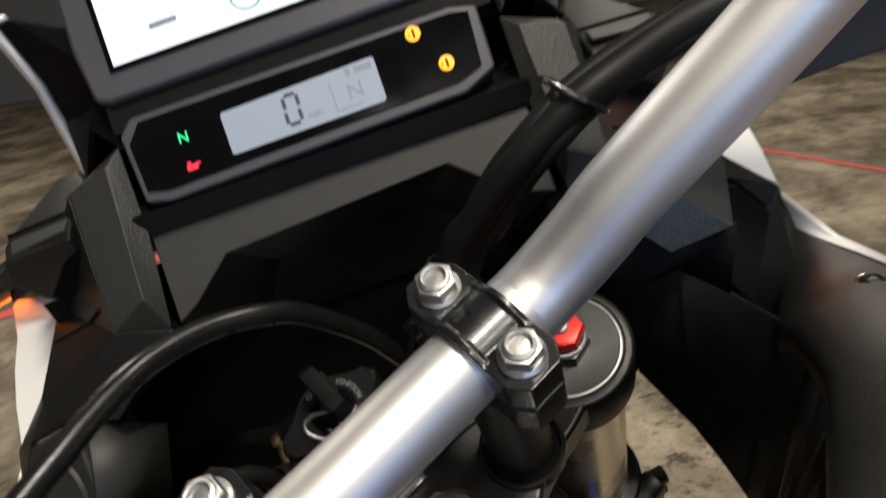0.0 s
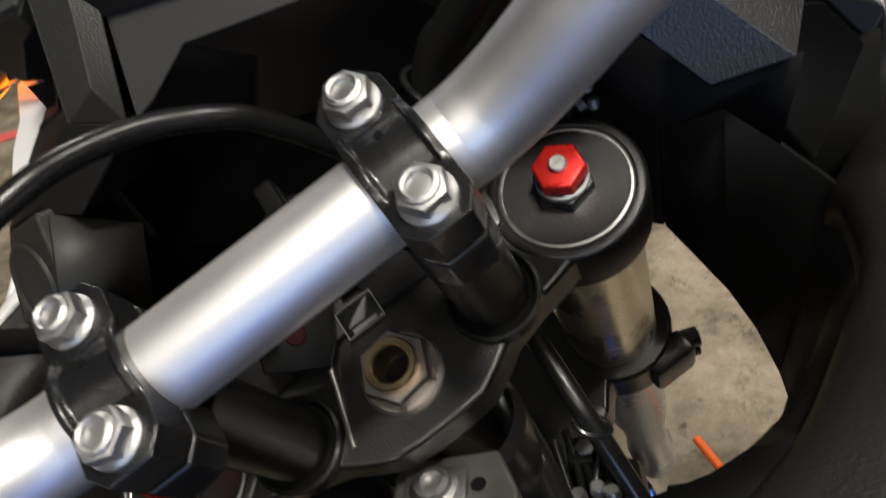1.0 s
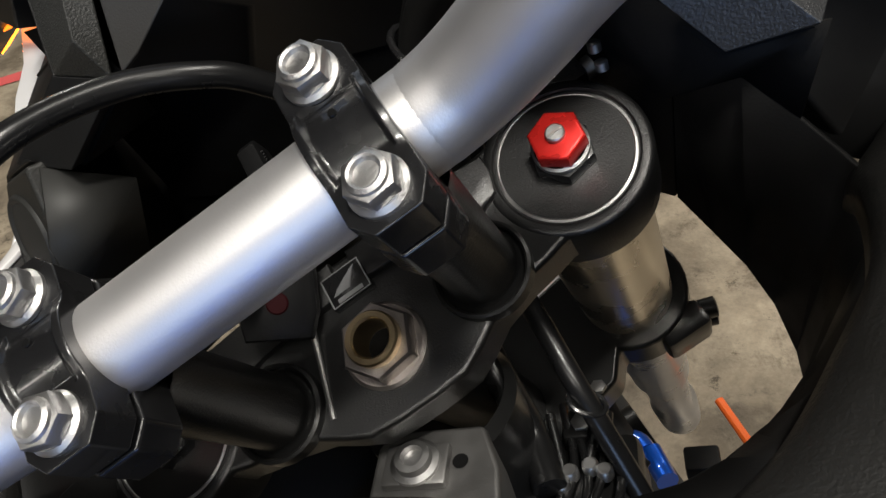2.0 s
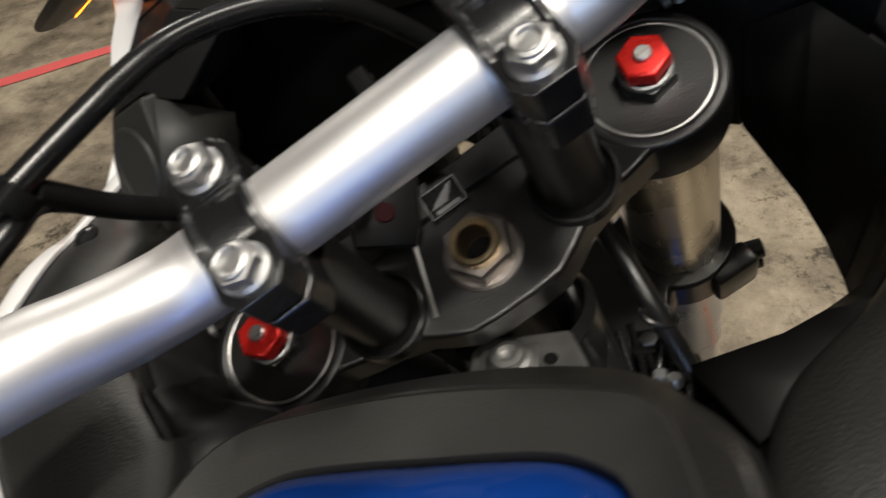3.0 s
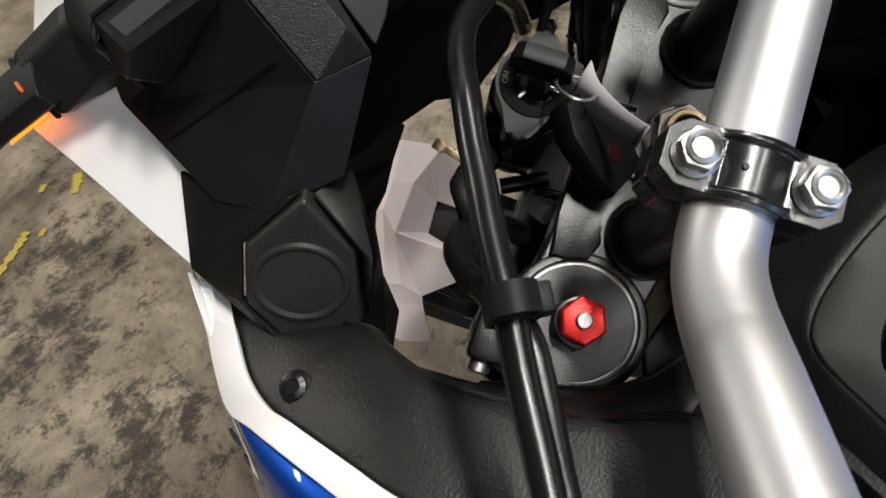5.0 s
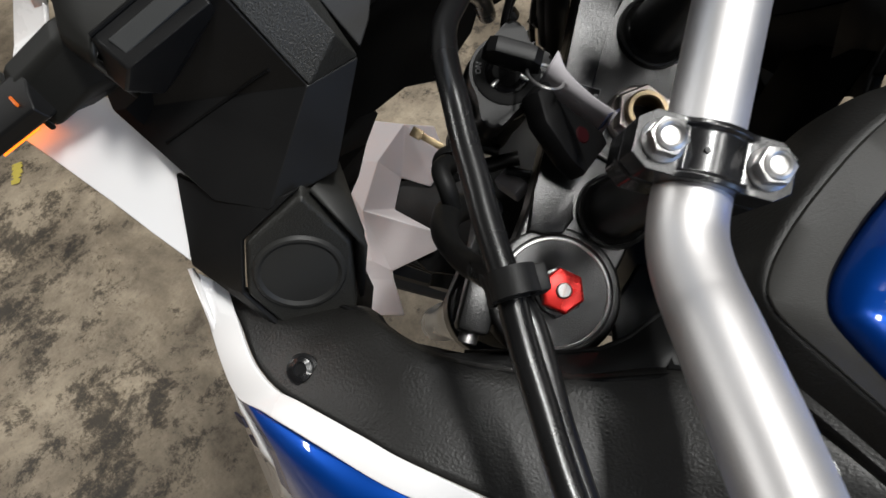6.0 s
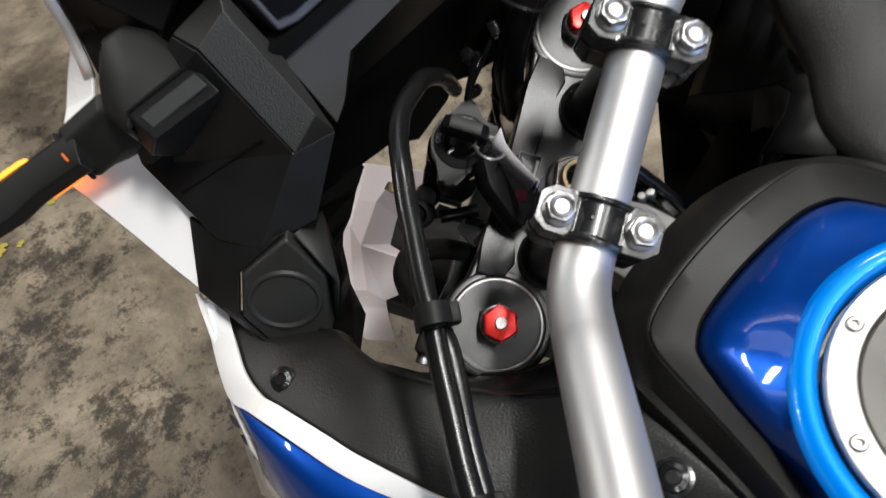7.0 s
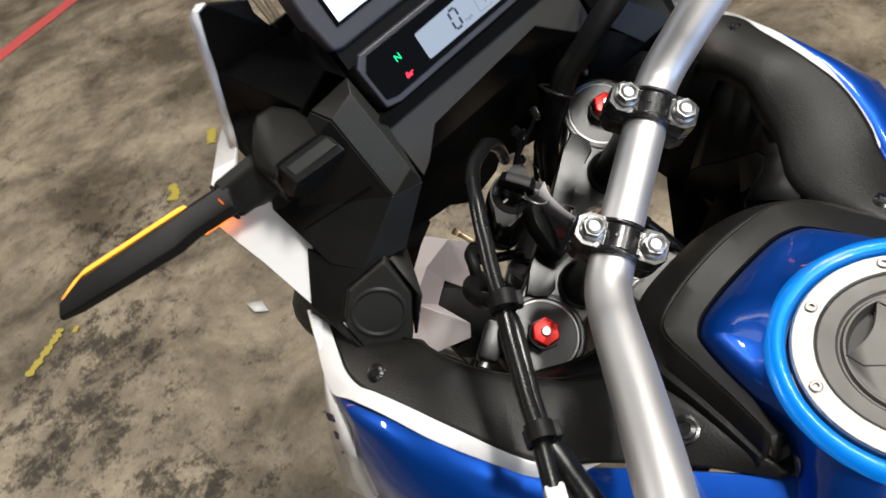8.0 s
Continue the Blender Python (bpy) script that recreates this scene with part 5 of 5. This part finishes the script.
for s_ in (1, -1):
    spar = [(s_ * 0.020, -0.005, -0.130), (s_ * 0.060, -0.010, -0.135), (s_ * 0.088, -0.040, -0.140), (s_ * 0.100, -0.120, -0.150), (s_ * 0.040, -0.120, -0.150), (s_ * 0.020, -0.040, -0.135)]
    low = [(x, y, z - 0.06) for x, y, z in spar]
    bpart("frame_spar", sheet(spar + low, [tuple(range(6)), tuple(range(11, 5, -1))] + [(k, (k + 1) % 6, 6 + (k + 1) % 6, 6 + k) for k in range(6)]), M_BLACKMETAL, "black frame spar behind the forks", bevel=0.004)
bpart("headstock", lathe([(0.034, -0.25), (0.034, -0.06), (0.03, -0.055)], 40, (0, 0.015, 0)), M_BLACKMETAL, "black frame headstock")

# ignition switch on the yoke
IG = Vector((-0.0020, 0.0706, 0.0060))
lobes = []
for k in range(120):
    a = radians(3 * k)
    r = 0.0176
    for way_, out_, sharp in ((4, 0.0088, 18), (178, 0.0105, 14), (300, 0.0062, 16)):
        r += out_ * max(0.0, math.cos(a - radians(way_))) ** sharp
    lobes.append((IG.x + r * math.cos(a), IG.y + r * math.sin(a)))
ign = spart("ignition_switch", prism(lobes, -0.014, IG.z, 0.0022, 3), M_IGN, "black ignition switch with worn grey lettering", angle=40)
part("housing", lathe([(0.0175, -0.085), (0.0175, -0.050), (0.0190, -0.046), (0.0190, -0.016)], 48, IG), M_SOFT, ign)
part("housing_box", box(0.032, 0.026, 0.046, IG + Vector((-0.004, 0.004, -0.044)), 0.004), M_SOFT, ign)
part("face_ring", lathe([(0.0160, -0.001), (0.0160, 0.0008), (0.0154, 0.0012), (0.0112, 0.0012), (0.0104, 0.0002)], 56, IG), M_MATT, ign)
part("barrel", lathe([(0.0104, -0.0015), (0.0102, 0.0004), (0.0088, 0.0010), (0.0072, 0.0002), (0.0040, -0.0012), (0, -0.0014)], 36, IG), M_GLASSBLACK, ign, "shiny black lock barrel")
# glints on the barrel, modelled as two small bright bars
for a in (150, 262):
    g = box(0.0046, 0.0020, 0.0016, (0.0086, 0, 0.0014), 0.0006)
    bmesh.ops.transform(g, matrix=Matrix.Translation(IG) @ pose(0, 0, 0, 0, 0, a), verts=g.verts)
    part("barrel_glint", g, M_STEEL, ign, "bright steel bar standing for a glint on the barrel")
bpt = mesh_text("IGNITION", 0.0036)
for v in bpt.verts:
    a = radians(90) - v.co.x / 0.0134
    r = 0.0134 + v.co.y
    v.co = Vector((r * math.cos(a), r * math.sin(a), v.co.z))
bmesh.ops.transform(bpt, matrix=Matrix.Translation(IG + Vector((0, 0, 0.0013))) @ pose(0, 0, 0, 0, 0, -80), verts=bpt.verts)
part("lettering", bpt, M_GREYPRINT, ign, "grey letters IGNITION")
bpt = mesh_text("ON", 0.0036)
for v in bpt.verts:
    a = radians(100) - v.co.x / 0.0134
    r = 0.0134 + v.co.y
    v.co = Vector((r * math.cos(a), r * math.sin(a), v.co.z))
bmesh.ops.translate(bpt, vec=IG + Vector((0, 0, 0.0013)), verts=bpt.verts)
part("lettering", bpt, M_GREYPRINT, ign, "grey letters ON")

# the key in the switch, with ring, fob and paper tag
key = new("ignition_key")
key.matrix_world = BASE @ FS @ Matrix.Translation(IG)
tagged(key, "black-headed key in the ignition with a fob and grey tag", "key")
head_line = [(-0.0185, 0.010), (-0.0170, 0.0225), (-0.0120, 0.0262), (0.0120, 0.0262), (0.0170, 0.0225), (0.0185, 0.010), (0.0120, 0.0060), (-0.0120, 0.0060)]
kb = prism(head_line, -0.0042, 0.0042, 0.0014)
bmesh.ops.transform(kb, matrix=pose(0.002, 0, 0, 90, 0, 90), verts=kb.verts)
bmesh.ops.transform(kb, matrix=Matrix.Translation((0.002, 0, 0.0145)) @ Matrix.Diagonal((0.95, 0.74, 0.80, 1)) @ Matrix.Translation((-0.002, 0, -0.0145)), verts=kb.verts)
for k in range(9):
    add(kb, box(0.0016, 0.0009, 0.0030, (0.0062, -0.0060 + 0.0015 * k, 0.0190), 0.0003))
part("head", kb, M_IGN, key, "black plastic key head with moulded ribs")
part("blade", box(0.0022, 0.008, 0.012, (0.002, 0, 0.005), 0.0005), M_STEEL, key)
rg = [(-0.004 + 0.010 * math.cos(a), -0.016 + 0.0085 * math.sin(a), 0.0165 - 0.012 * math.cos(a)) for a in [2 * math.pi * k / 28 for k in range(29)]]
part("ring", tube(rg, 0.0008, 8, smooth=False), M_STEEL, key, "thin steel key ring")
fob = prism([(-0.0125, -0.020), (0.0125, -0.020), (0.0150, -0.010), (0.0140, 0.012), (0.0070, 0.024), (-0.0070, 0.024), (-0.0140, 0.012), (-0.0150, -0.010)], -0.0065, 0.0065, 0.0030)
bmesh.ops.transform(fob, matrix=Matrix.Translation((-0.0190, -0.0330, -0.0010)) @ pose(0, 0, 0, 20, 25, -25), verts=fob.verts)
fob_ = part("fob", fob, M_IGN, key, "black plastic key fob")
mark = lathe([(0.0042, 0), (0.0036, 0.0006), (0, 0.0006)], 20)
bmesh.ops.transform(mark, matrix=Matrix.Translation((-0.0190, -0.0330, -0.0010)) @ pose(0, 0, 0, 20, 25, -25) @ Matrix.Translation((0, -0.006, 0.0066)), verts=mark.verts)
part("button", mark, material("dull_red_plastic", (0.016, 0.001, 0.002), 0.7, spec=0.1), fob_, "dull red button")
ta = smooth_path([(0.0075, -0.0185, 0.0205), (-0.002, -0.024, 0.0235), (-0.0135, -0.035, 0.0330), (-0.0230, -0.0440, 0.0460)], 18)
tb = smooth_path([(-0.0040, -0.0150, 0.0055), (-0.0090, -0.0240, 0.0080), (-0.0170, -0.0360, 0.0150), (-0.0245, -0.0450, 0.0240)], 18)
part("tag", strip(ta, tb), M_TAG, key, "curled grey paper tag", thick=0.0004)
bars = bmesh.new()
for k in range(7):
    add(bars, box(0.0009, 0.006, 0.0003, (0, 0, 0)), Matrix.Translation((-0.0222 - 0.0002 * k, -0.0432 - 0.00012 * k, 0.0435 - 0.0026 * k)) @ pose(0, 0, 0, 0, 60, 42))
part("tag_bars", bars, M_INK, key)

# hoses and cables
HOSE = [(0.045, 0.085, -0.040), (0.034, 0.092, 0.000), (0.016, 0.0985, 0.037), (0.003, 0.1005, 0.052), (-0.0143, 0.1022, 0.0640), (-0.032, 0.0985, 0.0755), (-0.048, 0.0920, 0.0845), (-0.0640, 0.0848, 0.0895), (-0.0757, 0.0787, 0.0925), (-0.091, 0.0710, 0.0960), (-0.1098, 0.0605, 0.1005), (-0.127, 0.0515, 0.1025), (-0.144, 0.0420, 0.1060), (-0.1600, 0.0333, 0.1100), (-0.178, 0.0225, 0.1160), (-0.200, 0.0110, 0.1230)]
spart("brake_hose", tube(HOSE, 0.0050, 18, 120), M_HOSE, "glossy black rubber cable hose", angle=80)
# wide loom from the clip down to the rubber boot, and its boot, plug and terminal
bend = [(-0.1250, -0.0420, 0.0850), (-0.1245, -0.0150, 0.0560), (-0.1160, 0.0180, 0.0250), (-0.1030, 0.0388, 0.0015), (-0.0906, 0.0490, -0.0198), (-0.0775, 0.0628, -0.0530), (-0.0620, 0.0760, -0.0950)]
bpart("wiring_loom", tube(bend, lambda t: 0.0050 + 0.0024 * min(1, max(0, (t - 0.25) * 4)), 18, 80), M_SOFT, "black taped wiring loom", angle=80)
boot = bpart("rubber_boot", lathe([(0.0070, -0.014), (0.0118, -0.012), (0.0128, -0.004), (0.0128, 0.006), (0.0112, 0.010), (0.0086, 0.0118), (0.0078, 0.0105), (0.0066, -0.002), (0, -0.002)], 32), M_SOFT, "black rubber boot with an open end", angle=50)
boot.matrix_local = FB @ Matrix.Translation((-0.0775, 0.0645, -0.0085)) @ Vector((-0.36, -0.50, 0.80)).to_track_quat("Z", "Y").to_matrix().to_4x4() @ Matrix.Scale(0.76, 4)
part("bump", lathe([(0, -0.012), (0.0088, -0.009), (0.0105, 0.0), (0.0082, 0.008), (0, 0.010)], 24, (0.010, 0.012, -0.004)), M_SOFT, boot)
bpart("bent_tube", tube([(-0.0800, 0.0608, -0.0025), (-0.0840, 0.0560, 0.0080), (-0.0906, 0.0501, 0.0157), (-0.0950, 0.0420, 0.0140), (-0.0985, 0.0385, 0.0040)], 0.0046, 16, 30), M_SOFT, "bent black rubber tube into the boot", angle=80)
term = bpart("terminal", box(0.0036, 0.017, 0.0014, (0, 0, 0), 0.0004), M_BRASS, "small yellow metal terminal")
term.matrix_local = FB @ Matrix.Translation((-0.0775, 0.0775, 0.0030)) @ pose(0, 0, 0, 29, -25, 2)
part("claw", box(0.0052, 0.006, 0.0030, (0, 0.0065, 0.001), 0.0004), M_BRASS, term)
for p0, p1, r in (((-0.062, 0.080, -0.020), (-0.050, 0.062, -0.030), 0.0035), ((-0.066, 0.066, -0.030), (-0.046, 0.052, -0.034), 0.0042), ((-0.058, 0.048, -0.026), (-0.050, 0.034, -0.030), 0.0026)):
    bpart("plug", tube([p0, p1], r, 12, smooth=False), M_HOSE, "small black plug under the switch")
bpart("connector", box(0.010, 0.016, 0.010, (-0.060, 0.045, -0.036), 0.0015), M_TAG, "pale grey connector")
second = [(-0.1036, 0.0680, 0.0727), (-0.1085, 0.0621, 0.0900), (-0.1160, 0.0520, 0.0960), (-0.130, 0.0435, 0.0985), (-0.150, 0.0330, 0.1010), (-0.172, 0.0200, 0.1060), (-0.180, 0.0130, 0.1080), (-0.200, -0.012, 0.110), (-0.225, -0.04, 0.115)]
spart("clutch_cable", tube(second, lambda t: 0.0046 if t < 0.72 else 0.0075, 16, 90), M_HOSE, "black cable running beside the hose", angle=80)


def cable_clip(at, way, name):
    m = Matrix.Translation(at) @ Vector(way).to_track_quat("Z", "Y").to_matrix().to_4x4()
    bm = bmesh.new()
    for dx in (0.0, 0.0095):
        add(bm, lathe([(0.0064, -0.0045), (0.0078, -0.0045), (0.0078, 0.0045), (0.0064, 0.0045), (0.0064, -0.0045)], 28, (0, dx - 0.001, 0)))
    add(bm, box(0.006, 0.010, 0.009, (0.0085, 0.004, 0), 0.001))
    bmesh.ops.transform(bm, matrix=m, verts=bm.verts)
    spart(name, bm, M_SOFT, "black rubber cable clip", angle=30)


cable_clip((-0.1098, 0.0600, 0.1002), (-0.5, -0.26, 0.06), "cable_clip")
cable_clip((-0.1765, 0.0232, 0.1150), (-0.5, -0.3, 0.15), "cable_clip")
adj = spart("cable_adjuster", lathe([(0.0030, -0.004), (0.0034, 0.0), (0.0034, 0.008), (0.0026, 0.009), (0.0026, 0.012)], 18, (0, 0, 0)), M_STEEL, "steel cable adjuster")
adj.matrix_local = FS @ Matrix.Translation((-0.1870, 0.0175, 0.1180)) @ Vector((-0.5, -0.28, 0.15)).to_track_quat("Z", "Y").to_matrix().to_4x4()
part("sleeve", box(0.011, 0.011, 0.022, (0, 0, 0.024), 0.002), M_WHITE, adj, "white plastic sleeve")
sleeve = [(0.175, 0.045, 0.150), (0.144, 0.045, 0.146), (0.120, 0.044, 0.140), (0.100, 0.042, 0.1345), (0.0835, 0.040, 0.1265), (0.0660, 0.0432, 0.1125), (0.0502, 0.0503, 0.0960), (0.0400, 0.0540, 0.0850), (0.028, 0.062, 0.060), (0.022, 0.075, 0.02), (0.022, 0.085, -0.03)]
for dx, dy, dz, r, m_ in ((0.0, 0.0, 0.0, 0.0072, M_SOFT), (0.0050, 0.0060, -0.002, 0.0058, M_SOFT), (-0.0030, 0.003, 0.0030, 0.0046, M_SOFT), (0.005, -0.001, -0.0040, 0.0042, M_SOFT)):
    wob = random.Random(int(1000 * r))
    bpart("wiring_sleeve", tube([(x + dx + wob.uniform(-0.0012, 0.0012), y + dy + wob.uniform(-0.0012, 0.0012), z + dz + wob.uniform(-0.0012, 0.0012)) for x, y, z in sleeve], r, 16, 60), m_, "black wiring sleeve", angle=80)
for c_, r_ in (((0.0335, 0.0590, 0.0715), 0.0125), ((0.1000, 0.0440, 0.1345), 0.0135)):
    bpart("sleeve_clamp", tube([(c_[0] + r_ * 0.75 * math.cos(a), c_[1] + 0.003 + r_ * 1.1 * math.sin(a), c_[2] - r_ * 0.7 * math.cos(a)) for a in [2 * math.pi * k / 20 for k in range(21)]], 0.0014, 8, smooth=False), M_BLACKGLOSS, "thin black band round the sleeve")
guard_pts = [(0.150, 0.052, 0.120), (0.1835, 0.052, 0.1073), (0.2060, 0.050, 0.1088), (0.2450, 0.040, 0.1120)]
bpart("hand_guard", strip(guard_pts, [(x + 0.004, y + 0.02, z + 0.075) for x, y, z in guard_pts]), M_PLASTICPLAIN, "black plastic hand guard", thick=0.003, bevel=0.001)
for k, (p, r) in enumerate([([(0.036, 0.062, -0.050), (0.042, 0.052, -0.056), (0.055, 0.028, -0.074), (0.071, 0.006, -0.112), (0.080, -0.006, -0.140)], 0.0050), ([(0.016, 0.045, -0.065), (0.021, 0.036, -0.073), (0.030, 0.021, -0.096), (0.039, -0.005, -0.100)], 0.0075), ([(0.060, 0.045, -0.12), (0.055, 0.0, -0.13), (0.050, -0.06, -0.13)], 0.0035), ([(0.075, 0.02, -0.17), (0.07, -0.03, -0.16), (0.055, -0.07, -0.14)], 0.003), ([(0.060, 0.030, -0.100), (0.052, 0.010, -0.112), (0.046, -0.015, -0.108)], 0.0024), ([(0.075, 0.030, -0.140), (0.062, 0.012, -0.135), (0.050, -0.010, -0.120)], 0.0022)]):
    bpart("wire", tube(p, r, 12, 40), M_HOSE, "thin black wire by the headstock", angle=80)

# things seen far down beside the fork
bpart("reflector", tube([(0.1176, 0.2852, -0.45), (0.1382, 0.2321, -0.45)], 0.0045, 10, smooth=False), M_ORANGE, "orange reflector strip")
bpart("blue_sleeve", tube([(0.0624, 0.1393, -0.30), (0.0680, 0.1250, -0.302), (0.0723, 0.1132, -0.30)], 0.0080, 12, 12), M_BLUE, "blue cable sleeve")
bpart("blue_sleeve", tube([(0.0500, 0.1500, -0.30), (0.0560, 0.1480, -0.302), (0.0610, 0.1380, -0.30)], 0.0065, 12, 12), M_BLUE, "blue cable sleeve")
bpart("connector", box(0.030, 0.024, 0.020, (0.095, 0.200, -0.42), 0.003), M_SOFT, "black connector low beside the fork")
for at in ((0.0867, 0.090, 0.0441), (0.0879, 0.090, 0.0359)):
    bpart("clip_end", lathe([(0, -0.002), (0.0026, -0.002), (0.0026, 0.0015), (0.0016, 0.0022), (0, 0.0022)], 12, at), M_STEEL, "small bright clip end")
# small plugs and ties below the wiring sleeve
rnd = random.Random(11)
for k in range(9):
    at = Vector((0.004 + rnd.uniform(-0.02, 0.03), 0.086 + rnd.uniform(-0.008, 0.010), 0.012 + rnd.uniform(-0.030, 0.030)))
    bm = box(rnd.uniform(0.006, 0.012), rnd.uniform(0.005, 0.009), rnd.uniform(0.006, 0.014), (0, 0, 0), 0.0012)
    bmesh.ops.transform(bm, matrix=Matrix.Translation(at) @ pose(0, 0, 0, rnd.uniform(-40, 40), rnd.uniform(-40, 40), rnd.uniform(0, 90)), verts=bm.verts)
    bpart("plug", bm, M_HOSE, "small plug below the wiring sleeve")
for k in range(5):
    x0 = -0.012 + 0.012 * k
    bpart("wire", tube([(x0 + 0.02, 0.080, 0.045), (x0 + rnd.uniform(-0.01, 0.01), 0.086, 0.015), (x0, 0.090, -0.02), (x0 - 0.004, 0.085, -0.06)], 0.0018, 8, 24), M_HOSE, "thin black wire", angle=80)

# front mudguard and wheel, turned with the bars
mud = [(0.0629, 0.1648, -0.362), (0.0674, 0.1283, -0.356), (0.0196, 0.1602, -0.356), (-0.0079, 0.1601, -0.356), (-0.0709, 0.1374, -0.358),
       (0.0234, 0.1433, -0.352), (0.0192, 0.1189, -0.372), (-0.0151, 0.1174, -0.372), (-0.0252, 0.1436, -0.350), (-0.0264, 0.0722, -0.356),
       (-0.0400, 0.0666, -0.368), (-0.0708, 0.1034, -0.368), (-0.0670, 0.1248, -0.362), (-0.0783, 0.1001, -0.374), (-0.1092, 0.0813, -0.376)]
mud += [(-0.0855, 0.1286, -0.366), (0.0, 0.190, -0.378), (0.074, 0.100, -0.360), (0.045, 0.078, -0.364), (0.0185, 0.088, -0.372), (0.055, 0.20, -0.378), (0.03, 0.27, -0.40), (-0.05, 0.27, -0.40), (-0.09, 0.20, -0.384), (-0.116, 0.11, -0.380)]
mud_faces = [(0, 1, 2), (0, 2, 16, 20), (1, 17, 18), (1, 18, 19, 6), (1, 6, 5), (1, 5, 2), (2, 5, 8, 3), (5, 6, 7, 8), (8, 7, 9), (8, 9, 10, 11), (8, 11, 12), (3, 8, 12, 4), (2, 3, 16), (3, 4, 23, 16), (4, 12, 11, 13), (4, 13, 15), (15, 13, 14, 24), (4, 15, 24, 23), (16, 23, 22, 21), (16, 21, 20)]
guard = spart("front_mudguard", sheet(mud, mud_faces), M_MUD, "pale white front mudguard", thick=0.004, bevel=0.0012, angle=8)
# near-black slab stands for the shade inside the opening
part("recess", prism([(0.034, 0.126), (-0.030, 0.126), (-0.062, 0.070), (-0.055, 0.015), (0.045, 0.015), (0.048, 0.090)], -0.392, -0.3775), M_VOID, guard, "near-black slab for the shade in the mudguard opening")
wheel_at = Vector((0, 0.022, -0.700))


def torus_like(r, w, h, seg=72):
    prof = []
    for k in range(17):
        a = math.pi * (k / 16) * 2
        prof.append((r + h * math.sin(a), w * math.cos(a)))
    bm = lathe(prof, seg)
    return bm


ty = torus_like(0.295, 0.045, 0.045)
bmesh.ops.transform(ty, matrix=Matrix.Translation(wheel_at) @ pose(0, 0, 0, 0, 90, 0), verts=ty.verts)
wheel = spart("front_wheel", ty, M_TYRE, "black rubber front tyre on its wheel", angle=80)
rim = lathe([(0.262, -0.03), (0.25, -0.025), (0.245, 0), (0.25, 0.025), (0.262, 0.03)], 64)
add(rim, lathe([(0, -0.05), (0.03, -0.05), (0.03, 0.05), (0, 0.05)], 32))
for k in range(18):
    a = 2 * math.pi * k / 18
    add(rim, tube([(0.028 * math.cos(a), 0.028 * math.sin(a), 0.03 * (-1) ** k), (0.25 * math.cos(a + 0.15), 0.25 * math.sin(a + 0.15), 0)], 0.002, 6, smooth=False))
bmesh.ops.transform(rim, matrix=Matrix.Translation(wheel_at) @ pose(0, 0, 0, 0, 90, 0), verts=rim.verts)
part("rim", rim, M_BLACKMETAL, wheel)

# ---- ceiling lamps ----
def ceiling_lamp(x, y, length, width, power, turn=0, colour=(1.0, 0.93, 0.81)):
    body = obj("ceiling_lamp", box(width + 0.08, length + 0.08, 0.06, (0, 0, 0), 0.01), M_WALL, m=Matrix.Translation((x, y, 3.46)) @ pose(0, 0, 0, 0, 0, turn))
    tagged(body, "long white ceiling lamp out of view over the floor", "ceiling lamp", group="ceiling lamps")
    light = bpy.data.lights.new("lamp_light", "AREA")
    light.shape, light.size, light.size_y, light.energy, light.color = "RECTANGLE", width, length, power, colour
    lo = new("lamp_light", light)
    lo.matrix_world = Matrix.Translation((x, y, 3.42)) @ pose(0, 0, 0, 0, 0, turn)
    return body


ceiling_lamp(0.24, -0.88, 0.60, 0.16, 106, -42)
ceiling_lamp(0.80, -1.75, 1.2, 0.30, 46, -57)
# added lamp with no known source, to brighten the right fairing panel
ceiling_lamp(1.15, 0.32, 0.90, 0.22, 50, 0)
ceiling_lamp(-0.75, -3.10, 1.0, 0.26, 64, 90)
ceiling_lamp(-3.05, -2.70, 1.0, 0.26, 42, 90)
# two lamps added ahead, to brighten the floor and the mudguard
ceiling_lamp(-1.8, 3.2, 1.2, 0.30, 118, 80)
ceiling_lamp(2.4, 3.4, 1.2, 0.30, 90, 80)


def cool_light_panel(x, width, height):
    """A wide glowing panel in a frame, added as cool fill light from behind."""
    door = obj("cool_light_panel", box(width, 0.05, height, (x, -8.96, height / 2), 0.01), glowing("cool_fill_glow", (0.45, 0.62, 1.0), 1.6))
    tagged(door, "wide cool blue-white glowing panel, added as unseen fill light", "door", kind="structure")
    frame_ = obj("light_panel_frame", add(add(box(0.12, 0.14, height, (x - width / 2 - 0.06, -8.93, height / 2)), box(0.12, 0.14, height, (x + width / 2 + 0.06, -8.93, height / 2))), box(width + 0.24, 0.14, 0.12, (x, -8.93, height + 0.06))), M_WALL)
    tagged(frame_, "painted frame round the added light panel", "door frame", kind="structure")
    light = bpy.data.lights.new("panel_fill_light", "AREA")
    light.shape, light.size, light.size_y, light.energy, light.color = "RECTANGLE", width, height, 230, (0.5, 0.68, 1.0)
    lo = new("panel_fill_light", light)
    lo.matrix_world = Matrix.Translation((x, -8.9, height / 2)) @ pose(0, 0, 0, 90, 0, 0)


# no door is known here; the panel stands in for a cool source behind
cool_light_panel(1.0, 5.0, 2.9)

# unseen block added under the tank to shade the floor beside the bike
floor_shade_block = bpart("floor_shade_block", box(0.34, 0.46, 0.52, (0, -0.36, -0.48), 0.05), M_BLACKMETAL, "unseen dark block added under the tank to shade the floor")
for s in (1, -1):
    case = lathe([(0, 0.034), (0.085, 0.034), (0.100, 0.024), (0.104, 0.0)], 40)
    bmesh.ops.transform(case, matrix=Matrix.Translation((s * 0.168, -0.36, -0.56)) @ pose(0, 0, 0, 0, 90 * s, 0), verts=case.verts)
    part("block_end_cap", case, M_BLACKMETAL, floor_shade_block)
